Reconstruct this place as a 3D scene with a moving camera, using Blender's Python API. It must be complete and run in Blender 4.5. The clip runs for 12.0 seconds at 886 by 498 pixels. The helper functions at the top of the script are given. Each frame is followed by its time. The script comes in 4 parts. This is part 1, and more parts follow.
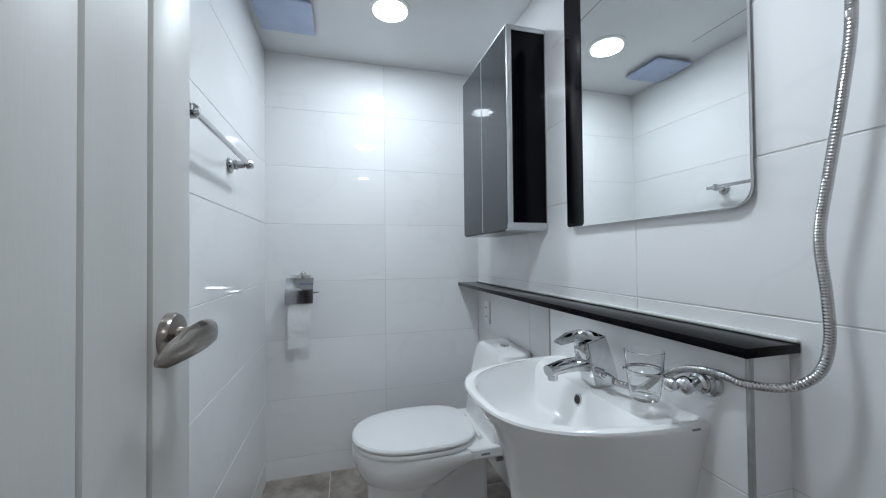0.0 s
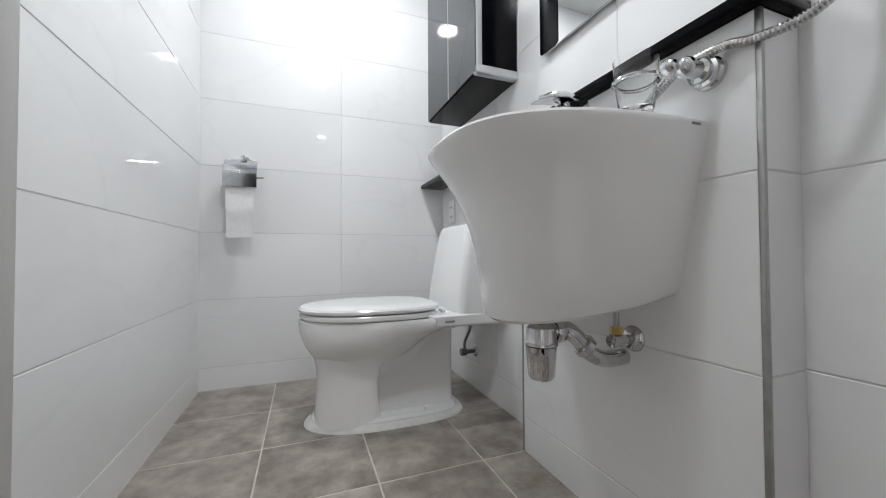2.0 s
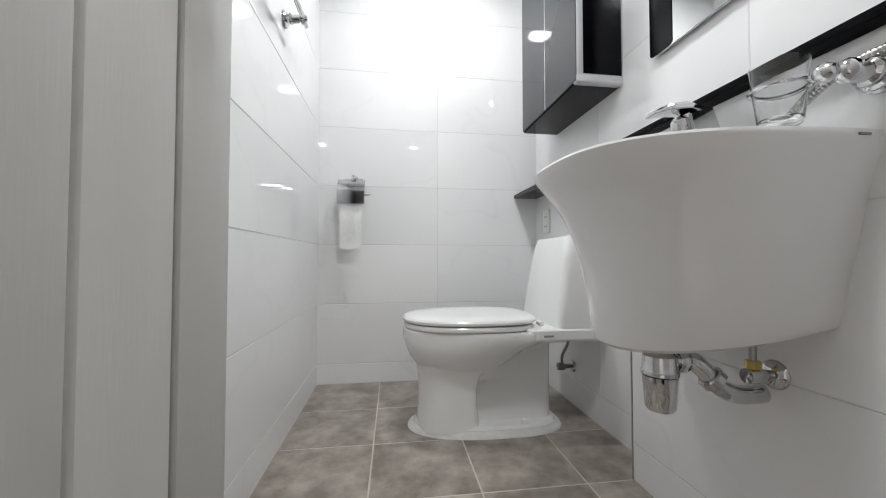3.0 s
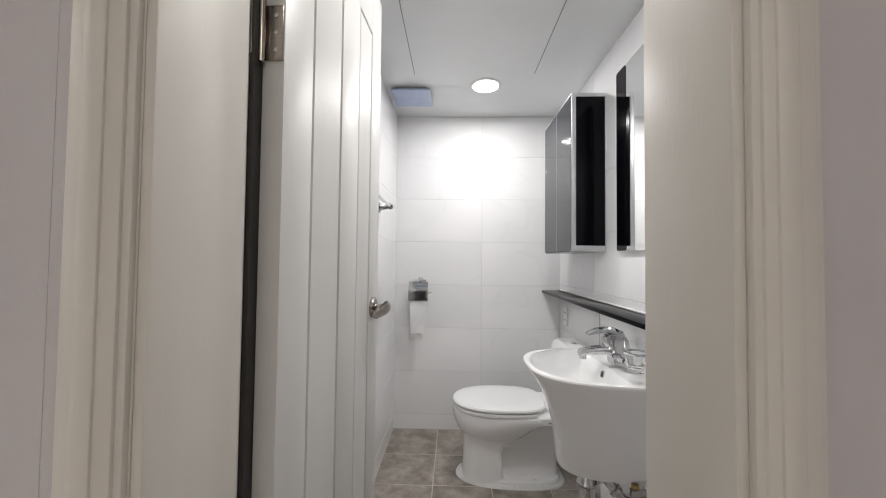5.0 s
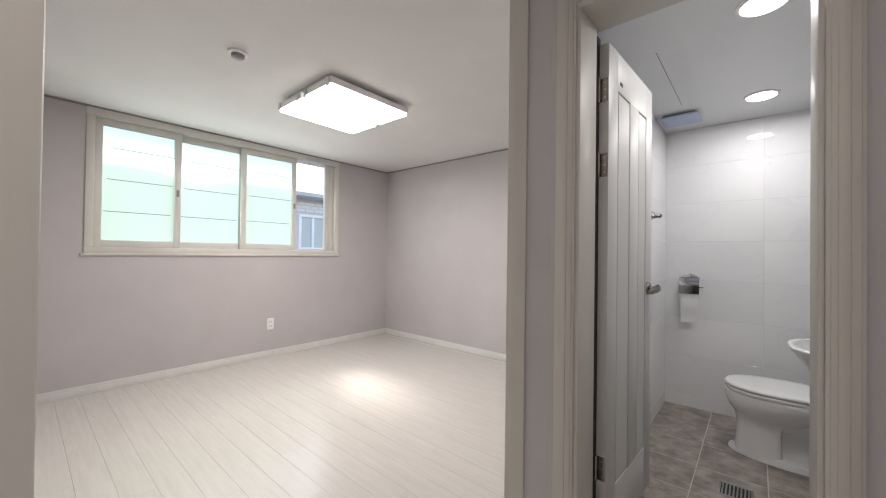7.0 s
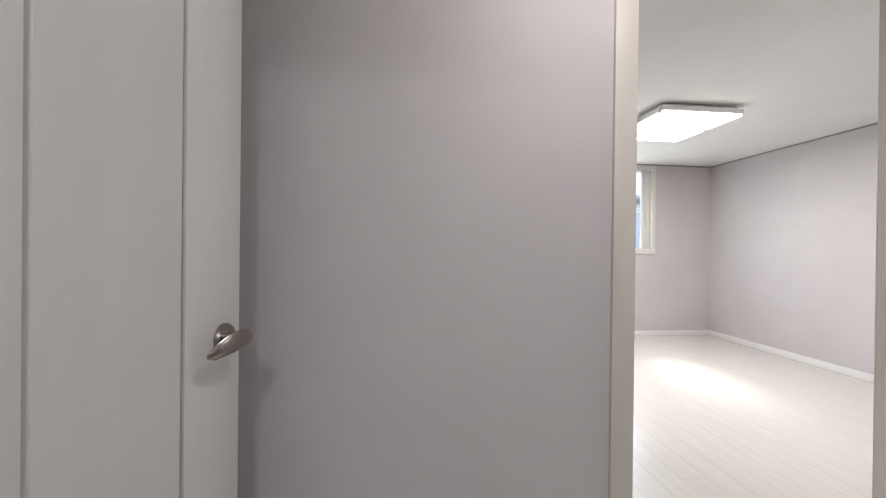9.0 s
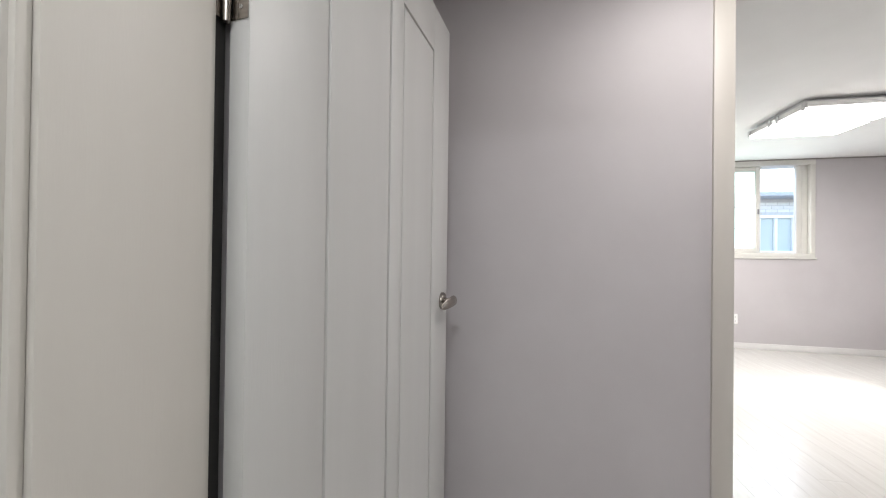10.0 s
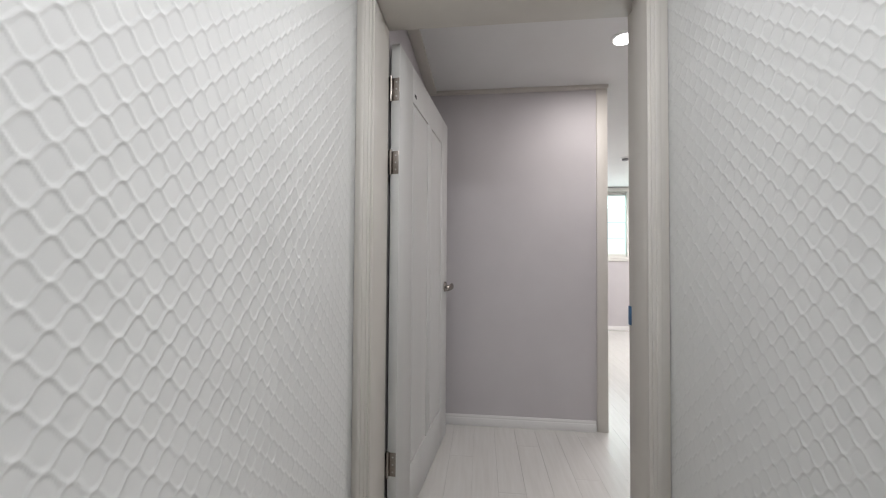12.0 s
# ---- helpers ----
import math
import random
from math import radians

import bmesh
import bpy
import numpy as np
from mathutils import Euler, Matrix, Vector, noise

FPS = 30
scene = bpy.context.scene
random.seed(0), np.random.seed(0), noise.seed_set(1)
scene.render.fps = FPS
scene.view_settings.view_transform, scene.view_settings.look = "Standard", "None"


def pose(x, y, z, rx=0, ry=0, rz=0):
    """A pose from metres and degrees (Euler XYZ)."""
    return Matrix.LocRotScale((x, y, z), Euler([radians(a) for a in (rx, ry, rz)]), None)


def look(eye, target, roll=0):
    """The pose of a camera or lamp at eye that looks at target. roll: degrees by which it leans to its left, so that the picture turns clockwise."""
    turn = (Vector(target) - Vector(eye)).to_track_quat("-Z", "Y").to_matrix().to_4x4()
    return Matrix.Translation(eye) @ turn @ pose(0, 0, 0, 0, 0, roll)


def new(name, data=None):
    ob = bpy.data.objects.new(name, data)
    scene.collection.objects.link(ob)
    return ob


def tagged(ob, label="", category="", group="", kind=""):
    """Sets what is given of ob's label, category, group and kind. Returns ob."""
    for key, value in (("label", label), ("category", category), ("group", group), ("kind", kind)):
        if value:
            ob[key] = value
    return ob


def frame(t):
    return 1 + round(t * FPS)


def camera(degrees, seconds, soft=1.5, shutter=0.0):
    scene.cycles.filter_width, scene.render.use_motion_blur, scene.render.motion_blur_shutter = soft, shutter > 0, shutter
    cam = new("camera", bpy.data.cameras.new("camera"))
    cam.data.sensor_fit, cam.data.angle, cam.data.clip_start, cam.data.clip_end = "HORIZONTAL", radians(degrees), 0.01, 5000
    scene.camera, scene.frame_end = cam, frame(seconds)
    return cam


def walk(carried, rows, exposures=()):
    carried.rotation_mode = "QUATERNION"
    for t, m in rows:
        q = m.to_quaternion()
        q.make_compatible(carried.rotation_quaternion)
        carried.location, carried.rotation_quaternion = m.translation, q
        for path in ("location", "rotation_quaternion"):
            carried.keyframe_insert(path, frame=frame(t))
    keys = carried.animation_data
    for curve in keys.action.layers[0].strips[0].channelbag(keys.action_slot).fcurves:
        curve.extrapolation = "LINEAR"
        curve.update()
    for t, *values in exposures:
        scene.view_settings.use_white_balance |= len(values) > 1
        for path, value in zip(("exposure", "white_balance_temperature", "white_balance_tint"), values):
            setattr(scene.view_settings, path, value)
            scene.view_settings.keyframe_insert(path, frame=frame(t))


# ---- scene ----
cam = camera(101.0, 12.0, soft=1.1)
PATH = [
    (0, (0.39, -2.028, 1.131), (0.91, -0.097, 1.164), -0.6),
    (0.5, (0.46, -1.95, 1.014), (1.148, -0.072, 1.056), -0.65),
    (1, (0.485, -1.901, 0.832), (1.26, -0.057, 0.86), -0.8),
    (1.5, (0.456, -1.896, 0.654), (1.248, -0.06, 0.69), -0.5),
    (2, (0.43, -1.887, 0.588), (1.144, -0.019, 0.629), -0.3),
    (2.5, (0.387, -1.877, 0.573), (0.892, 0.058, 0.627), -0.1),
    (3, (0.376, -1.904, 0.627), (0.646, 0.077, 0.682), 0.0),
    (3.5, (0.389, -1.994, 0.827), (0.527, 0.0, 0.885), 0.0),
    (5.3, (0.409, -2.703, 1.187), (0.219, -0.713, 1.247), 1.1),
    (5.5, (0.392, -2.792, 1.19), (0.039, -0.824, 1.24), 0.9),
    (6, (0.404, -3.003, 1.185), (-0.306, -1.134, 1.23), 1.4),
    (6.5, (0.475, -3.238, 1.187), (-0.561, -1.527, 1.214), 1.2),
    (8.3, (0.877, -3.956, 1.184), (-0.958, -3.161, 1.202), 0.7),
    (8.6, (0.977, -4.049, 1.171), (-0.949, -3.512, 1.178), 0.7),
    (9, (1.136, -4.113, 1.18), (-0.855, -3.92, 1.173), 0.65),
    (9.5, (1.393, -4.17, 1.182), (-0.598, -4.351, 1.159), 0.65),
    (10, (1.649, -4.213, 1.167), (-0.308, -4.627, 1.181), 0.7),
    (10.5, (1.91, -4.235, 1.168), (-0.058, -4.588, 1.207), 0.5),
    (11, (2.157, -4.257, 1.165), (0.187, -4.601, 1.221), 0.5),
    (11.5, (2.374, -4.27, 1.167), (0.398, -4.577, 1.214), 0.5),
    (12, (2.598, -4.266, 1.166), (0.609, -4.476, 1.214), 0.4),
]
walk(cam, [(t, look(eye, target, roll)) for t, eye, target, roll in PATH],
     exposures=[(0.0, 2.13, 6000, 6), (0.8, 2.16, 6000, 6), (1.5, 2.48, 6200, 8), (2.5, 2.72, 6800, 10), (3.5, 2.6, 6700, 10), (5.3, 2.42, 7000, 14), (6.0, 2.25, 6950, 15),
                (6.5, 1.97, 6950, 15), (8.3, 2.12, 6950, 15), (9.0, 2.45, 6650, 13), (9.5, 2.55, 6600, 12), (10.5, 2.78, 6550, 11), (11.2, 2.65, 6550, 12), (12.0, 2.43, 6550, 13)])

# ---- world and large lights ----
world = bpy.data.worlds.new("world")
scene.world = world
world.use_nodes = True
sky = world.node_tree.nodes.new("ShaderNodeTexSky")
sky.sky_type = "NISHITA"
sky.sun_disc = False
sky.sun_elevation = radians(46)
sky.sun_rotation = radians(281)
background = world.node_tree.nodes["Background"]
background.inputs[1].default_value = 0.15
world.node_tree.links.new(sky.outputs[0], background.inputs[0])
sun = new("sun", bpy.data.lights.new("sun", "SUN"))
sun.data.energy, sun.data.angle, sun.data.color = 1.2, radians(12), (1, 0.97, 0.93)
sun.matrix_world = look((-10, 1.9, 10.5), (0, 0, 0))


def lamp(name, where, power, shape, sx, sy, colour, turn=(0, 0, 0)):
    data = bpy.data.lights.new(name, "AREA")
    data.energy, data.shape, data.size, data.color = power, shape, sx, colour
    if shape == "RECTANGLE":
        data.size_y = sy
    ob = new(name, data)
    ob.matrix_world = pose(*where, *turn)
    return ob


COOL = (0.93, 0.97, 1.0)
NEUTRAL = (1.0, 0.975, 0.95)
lamp("bath_lamp", (0.585, -0.469, 2.172), 1.46, "DISK", 0.15, 0, COOL)
lamp("bath_lamp", (0.583, -1.56, 2.172), 1.46, "DISK", 0.15, 0, COOL)
lamp("room_lamp", (-1.78, -1.885, 2.205), 7.0, "RECTANGLE", 0.66, 0.62, NEUTRAL)
lamp("hall_lamp", (0.66, -3.54, 2.285), 1.4, "DISK", 0.11, 0, NEUTRAL)
# unseen lamp, added overhead to brighten the corridor walls
lamp("corridor_fill_lamp", (2.35, -4.2, 2.33), 2.15, "DISK", 0.28, 0, (0.92, 0.965, 1.0))
lamp("window_daylight", (-3.42, -2.0, 1.6), 2.4, "RECTANGLE", 0.6, 2.0, (0.93, 1.0, 0.99), (0, -90, 0))


# ---- materials ----
def material(name, colour, rough=0.5, metal=0.0, **more):
    m = bpy.data.materials.new(name)
    m.use_nodes = True
    b = m.node_tree.nodes["Principled BSDF"]
    b.inputs["Base Color"].default_value = (*colour, 1)
    b.inputs["Roughness"].default_value = rough
    b.inputs["Metallic"].default_value = metal
    for key, value in more.items():
        b.inputs[key.replace("_", " ").title().replace("Ior", "IOR")].default_value = value
    return m


def node(m, kind, **inputs):
    n = m.node_tree.nodes.new(kind)
    for key, value in inputs.items():
        n.inputs[key.replace("_", " ").title()].default_value = value
    return n


def link(m, a, b):
    m.node_tree.links.new(a, b)


def ramp(m, source, stops):
    r = m.node_tree.nodes.new("ShaderNodeValToRGB")
    while len(r.color_ramp.elements) < len(stops):
        r.color_ramp.elements.new(0.5)
    for e, (p, c) in zip(r.color_ramp.elements, stops):
        e.position, e.color = p, (*c, 1)
    link(m, source, r.inputs[0])
    return r.outputs[0]


def place(m, stretch=(1, 1, 1), scatter=0.0):
    """Position in the world, stretched, with an offset of its own for each object."""
    g = m.node_tree.nodes.new("ShaderNodeNewGeometry")
    v = m.node_tree.nodes.new("ShaderNodeVectorMath")
    v.operation = "MULTIPLY"
    v.inputs[1].default_value = stretch
    link(m, g.outputs["Position"], v.inputs[0])
    if not scatter:
        return v.outputs[0]
    o = m.node_tree.nodes.new("ShaderNodeObjectInfo")
    k = m.node_tree.nodes.new("ShaderNodeMath")
    k.operation = "MULTIPLY"
    k.inputs[1].default_value = scatter
    link(m, o.outputs["Random"], k.inputs[0])
    a = m.node_tree.nodes.new("ShaderNodeVectorMath")
    link(m, v.outputs[0], a.inputs[0])
    link(m, k.outputs[0], a.inputs[1])
    return a.outputs[0]


def surface(name, dark, light, rough=0.5, scale=3.0, detail=5.0, bump=0.0, bump_scale=200.0, stretch=(1, 1, 1), scatter=0.0, rough_var=0.0, low=0.3, high=0.7, **more):
    """A mottled surface: slow stains in the colour, fine relief, uneven gloss."""
    m = material(name, light, rough, **more)
    b = m.node_tree.nodes["Principled BSDF"]
    at = place(m, stretch, scatter)
    n = node(m, "ShaderNodeTexNoise", scale=scale, detail=detail, roughness=0.6)
    link(m, at, n.inputs["Vector"])
    link(m, ramp(m, n.outputs[0], [(low, dark), (high, light)]), b.inputs["Base Color"])
    if rough_var:
        r = m.node_tree.nodes.new("ShaderNodeMapRange")
        r.inputs[3].default_value, r.inputs[4].default_value = rough - rough_var, rough + rough_var
        link(m, n.outputs[0], r.inputs[0])
        link(m, r.outputs[0], b.inputs["Roughness"])
    if bump:
        f = node(m, "ShaderNodeTexNoise", scale=bump_scale, detail=3.0)
        link(m, at, f.inputs["Vector"])
        u = node(m, "ShaderNodeBump", strength=bump, distance=0.002)
        link(m, f.outputs[0], u.inputs["Height"])
        link(m, u.outputs[0], b.inputs["Normal"])
    return m


def marble_tile():
    m = material("marble_tile", (0.85, 0.85, 0.86), 0.02)
    b = m.node_tree.nodes["Principled BSDF"]
    at = place(m, (1.0, 1.0, 1.6), 40.0)
    warp = node(m, "ShaderNodeTexNoise", scale=1.3, detail=3.0, roughness=0.5)
    link(m, at, warp.inputs["Vector"])
    vein = ramp(m, warp.outputs[0], [(0.485, (0, 0, 0)), (0.5, (1, 1, 1)), (0.515, (0, 0, 0))])
    thin = node(m, "ShaderNodeTexNoise", scale=1.3, detail=2.0)
    link(m, at, thin.inputs["Vector"])
    gate = ramp(m, thin.outputs[0], [(0.46, (0, 0, 0)), (0.68, (0.45, 0.45, 0.45))])
    k = m.node_tree.nodes.new("ShaderNodeMath")
    k.operation = "MULTIPLY"
    link(m, vein, k.inputs[0])
    link(m, gate, k.inputs[1])
    mix = m.node_tree.nodes.new("ShaderNodeMix")
    mix.data_type = "RGBA"
    mix.inputs[7].default_value = (0.58, 0.59, 0.605, 1)
    link(m, k.outputs[0], mix.inputs[0])
    cloud = ramp(m, thin.outputs[0], [(0.3, (0.81, 0.812, 0.822)), (0.7, (0.88, 0.88, 0.885))])
    link(m, cloud, mix.inputs[6])
    link(m, mix.outputs[2], b.inputs["Base Color"])
    wave = node(m, "ShaderNodeTexNoise", scale=9.0, detail=1.0)
    link(m, at, wave.inputs["Vector"])
    u = node(m, "ShaderNodeBump", strength=0.025, distance=0.01)
    link(m, wave.outputs[0], u.inputs["Height"])
    link(m, u.outputs[0], b.inputs["Normal"])
    return m


def plank_wood():
    m = material("plank_wood", (0.7, 0.68, 0.64), 0.26)
    b = m.node_tree.nodes["Principled BSDF"]
    at = place(m, (1.6, 22, 22), 30.0)
    grain = node(m, "ShaderNodeTexNoise", scale=2.0, detail=6.0, roughness=0.6)
    link(m, at, grain.inputs["Vector"])
    link(m, ramp(m, grain.outputs[0], [(0.25, (0.55, 0.53, 0.5)), (0.75, (0.62, 0.605, 0.58))]), b.inputs["Base Color"])
    u = node(m, "ShaderNodeBump", strength=0.12, distance=0.002)
    link(m, grain.outputs[0], u.inputs["Height"])
    link(m, u.outputs[0], b.inputs["Normal"])
    return m


def glow(name, colour, strength):
    m = material(name, (0.9, 0.9, 0.9), 0.4)
    b = m.node_tree.nodes["Principled BSDF"]
    b.inputs["Emission Color"].default_value = (*colour, 1)
    b.inputs["Emission Strength"].default_value = strength
    return m


def frosted_pane():
    m = bpy.data.materials.new("frosted_glass")
    m.use_nodes = True
    t = m.node_tree
    t.nodes.remove(t.nodes["Principled BSDF"])
    tr = t.nodes.new("ShaderNodeBsdfTranslucent")
    tr.inputs[0].default_value = (0.68, 0.775, 0.7, 1)
    gl = t.nodes.new("ShaderNodeBsdfGlossy")
    gl.inputs["Roughness"].default_value = 0.12
    rf = t.nodes.new("ShaderNodeBsdfRefraction")
    rf.inputs["Roughness"].default_value = 0.35
    rf.inputs["IOR"].default_value = 1.05
    rf.inputs[0].default_value = (0.75, 0.87, 0.79, 1)
    a = t.nodes.new("ShaderNodeMixShader")
    a.inputs[0].default_value = 0.5
    c = t.nodes.new("ShaderNodeMixShader")
    c.inputs[0].default_value = 0.06
    t.links.new(tr.outputs[0], a.inputs[1])
    t.links.new(rf.outputs[0], a.inputs[2])
    t.links.new(a.outputs[0], c.inputs[1])
    t.links.new(gl.outputs[0], c.inputs[2])
    t.links.new(c.outputs[0], t.nodes["Material Output"].inputs[0])
    return m


MARBLE = marble_tile()
GROUT = surface("white_grout", (0.6, 0.6, 0.6), (0.72, 0.72, 0.72), 0.8, 12)
FLOOR_TILE = surface("brown_stone_tile", (0.2, 0.17, 0.145), (0.42, 0.375, 0.335), 0.36, 11.0, 14.0, 0.4, 190, scatter=25.0, rough_var=0.14, low=0.36, high=0.66)
FLOOR_GROUT = surface("floor_grout", (0.5, 0.46, 0.41), (0.62, 0.58, 0.53), 0.85, 20)
BATH_CEILING = surface("ceiling_panel", (0.7, 0.71, 0.72), (0.76, 0.77, 0.78), 0.28, 2.0)
CERAMIC = surface("white_ceramic", (0.83, 0.83, 0.83), (0.87, 0.87, 0.87), 0.06, 4.0, coat_weight=0.3)
SEAT_PLASTIC = material("seat_plastic", (0.83, 0.83, 0.83), 0.18)
CAULK = surface("white_caulk", (0.66, 0.66, 0.65), (0.78, 0.78, 0.77), 0.6, 30)
CHROME = surface("chrome", (0.58, 0.585, 0.595), (0.68, 0.685, 0.695), 0.07, 60, metallic=1.0)
NICKEL = surface("brushed_nickel", (0.3, 0.27, 0.245), (0.38, 0.345, 0.315), 0.25, 40, metallic=1.0, stretch=(1, 1, 8))
HOSE_STEEL = surface("hose_steel", (0.42, 0.415, 0.41), (0.55, 0.545, 0.54), 0.24, 50, metallic=1.0)
BRASS = material("brass", (0.55, 0.4, 0.15), 0.3, 1.0)
STEEL_TRIM = surface("steel_trim", (0.36, 0.36, 0.35), (0.48, 0.48, 0.47), 0.35, 30, metallic=1.0)
SILVER = material("satin_aluminium", (0.66, 0.67, 0.69), 0.35, 0.8)
DARK_GLASS = material("dark_cabinet_glass", (0.04, 0.043, 0.049), 0.015, ior=1.5, specular_ior_level=0.22)
BLACK_GLOSS = material("black_lacquer", (0.0015, 0.0015, 0.003), 0.12, specular_ior_level=0.15)
BLACK_STONE = surface("black_stone", (0.002, 0.002, 0.003), (0.005, 0.005, 0.007), 0.14, 90, specular_ior_level=0.07)
MIRROR = material("mirror", (0.9, 0.92, 0.91), 0.003, 1.0)
GLASS = material("clear_glass", (0.98, 0.99, 0.99), 0.01, transmission_weight=1.0, ior=1.45)
PAPER = surface("toilet_paper", (0.76, 0.76, 0.76), (0.84, 0.84, 0.84), 0.9, 80, bump=0.5, bump_scale=300)
WHITE_PLASTIC = surface("white_plastic", (0.82, 0.82, 0.81), (0.86, 0.86, 0.85), 0.35, 10)
GREY_PLASTIC = material("grey_plastic", (0.25, 0.25, 0.26), 0.4)
BLUE_FILM = surface("blue_protective_film", (0.36, 0.43, 0.6), (0.46, 0.53, 0.7), 0.3, 9)
BLUE_TAPE = surface("blue_tape", (0.03, 0.1, 0.22), (0.05, 0.16, 0.3), 0.5, 40)
# near-black for painted shade in gaps and holes, and for the door labels
DARK = material("shade_and_label_black", (0.03, 0.028, 0.027), 0.7)
DOOR_PAINT = surface("white_door_film", (0.555, 0.55, 0.535), (0.595, 0.59, 0.575), 0.45, 2.5, 6.0, 0.12, 90, stretch=(3, 3, 0.25))
TRIM_PAINT = surface("cream_trim_film", (0.575, 0.545, 0.5), (0.61, 0.58, 0.535), 0.5, 2.5, 6.0, 0.1, 120, stretch=(3, 3, 0.3))
WALLPAPER = surface("lilac_grey_wallpaper", (0.5, 0.475, 0.485), (0.55, 0.525, 0.535), 0.62, 1.6, 6.0, 0.25, 420, rough_var=0.05)
EMBOSSED = surface("embossed_white_wallpaper", (0.66, 0.66, 0.645), (0.71, 0.71, 0.695), 0.5, 3.0, 5.0, 0.04, 900)
CEILING_PAPER = surface("white_ceiling_paper", (0.72, 0.715, 0.71), (0.76, 0.755, 0.75), 0.8, 2.0, 5.0, 0.2, 350)
MOULDING = surface("grey_moulding", (0.24, 0.225, 0.215), (0.3, 0.285, 0.27), 0.5, 6.0)
PLANK = plank_wood()
PLANK_GAP = surface("plank_gap", (0.5, 0.482, 0.452), (0.58, 0.56, 0.53), 0.8, 20)
BASE_PAINT = surface("white_baseboard_film", (0.7, 0.69, 0.68), (0.76, 0.75, 0.74), 0.35, 5.0)
PVC = surface("cream_window_frame", (0.62, 0.61, 0.57), (0.68, 0.67, 0.63), 0.35, 4.0)
FROSTED = frosted_pane()
LIT_COOL = glow("lit_diffuser_cool", (0.95, 0.98, 1.0), 2.5)
LIT_WARM = glow("lit_diffuser", (1.0, 0.985, 0.96), 2.2)
BRICK = surface("pale_brick", (0.72, 0.71, 0.69), (0.82, 0.81, 0.79), 0.8, 8, 6.0, 0.5, 120, scatter=30.0)
MORTAR = surface("mortar", (0.55, 0.54, 0.53), (0.65, 0.64, 0.63), 0.9, 15)
ROOFING = surface("grey_roofing", (0.42, 0.42, 0.42), (0.55, 0.55, 0.55), 0.7, 6)
HOUSE_GLASS = material("house_glass", (0.5, 0.55, 0.52), 0.3)
PANE_LINE = surface("grey_pane_line", (0.1, 0.14, 0.13), (0.2, 0.25, 0.24), 0.4, 12)
SOIL = surface("concrete_yard", (0.3, 0.29, 0.27), (0.4, 0.39, 0.37), 0.9, 1.5, 8.0, 0.4, 60)


# ---- mesh helpers ----
def mesh_of(name, bm, mat, smooth=True):
    me = bpy.data.meshes.new(name)
    bm.normal_update()
    for f in bm.faces:
        f.smooth = smooth and not f.tag
    bm.to_mesh(me)
    bm.free()
    me.materials.append(mat)
    if smooth:
        me.set_sharp_from_angle(angle=radians(35))
    return me


def part(name, bm, mat, parent, label=""):
    ob = new(name, mesh_of(name, bm, mat))
    ob.parent = parent
    if parent is not None:
        ob.matrix_parent_inverse = Matrix.Identity(4)
    return tagged(ob, label)


def thing(name, where=(0, 0, 0), label="", category="", group="", turn=0.0):
    ob = new(name)
    ob.empty_display_size = 0.05
    ob.matrix_basis = pose(*where, 0, 0, turn)
    return tagged(ob, label, category, group)


def structure(name, bm, mat, label):
    ob = new(name, mesh_of(name, bm, mat))
    return tagged(ob, label, kind="structure")


def box(x0, x1, y0, y1, z0, z1, bevel=0.0, bm=None, seg=2):
    bm = bm or bmesh.new()
    vs = bmesh.ops.create_cube(bm, size=1.0)["verts"]
    for v in vs:
        v.co = Vector(((x0 + x1) / 2 + v.co.x * (x1 - x0), (y0 + y1) / 2 + v.co.y * (y1 - y0), (z0 + z1) / 2 + v.co.z * (z1 - z0)))
    if bevel:
        es = list({e for v in vs for e in v.link_edges})
        bmesh.ops.bevel(bm, geom=es, offset=bevel, segments=seg, profile=0.5, affect="EDGES")
    bm.normal_update()
    for f in bm.faces:
        f.tag = max(abs(f.normal.x), abs(f.normal.y), abs(f.normal.z)) > 0.9999
    return bm


def boxes(rows, bevel=0.0):
    bm = bmesh.new()
    for r in rows:
        box(*r, bevel, bm)
    return bm


def rings(loops, bm=None, closed=True, cap0=True, cap1=True):
    """A skin over loops of points that have the same count."""
    bm = bm or bmesh.new()
    rows = [[bm.verts.new(p) for p in loop] for loop in loops]
    n = len(rows[0])
    for a, b in zip(rows, rows[1:]):
        for i in range(n if closed else n - 1):
            j = (i + 1) % n
            bm.faces.new((a[i], a[j], b[j], b[i]))
    if cap0:
        bm.faces.new(list(reversed(rows[0])))
    if cap1:
        bm.faces.new(rows[-1])
    bmesh.ops.recalc_face_normals(bm, faces=bm.faces[:])
    return bm


def turned(profile, origin=(0, 0, 0), axis=(0, 0, 1), seg=24, bm=None):
    """A body of revolution: (radius, height) rows along an axis."""
    q = Vector((0, 0, 1)).rotation_difference(Vector(axis).normalized())
    o = Vector(origin)
    loops = []
    for r, h in profile:
        loops.append([o + q @ Vector((max(r, 1e-4) * math.cos(a), max(r, 1e-4) * math.sin(a), h))
                      for a in (2 * math.pi * i / seg for i in range(seg))])
    return rings(loops, bm)


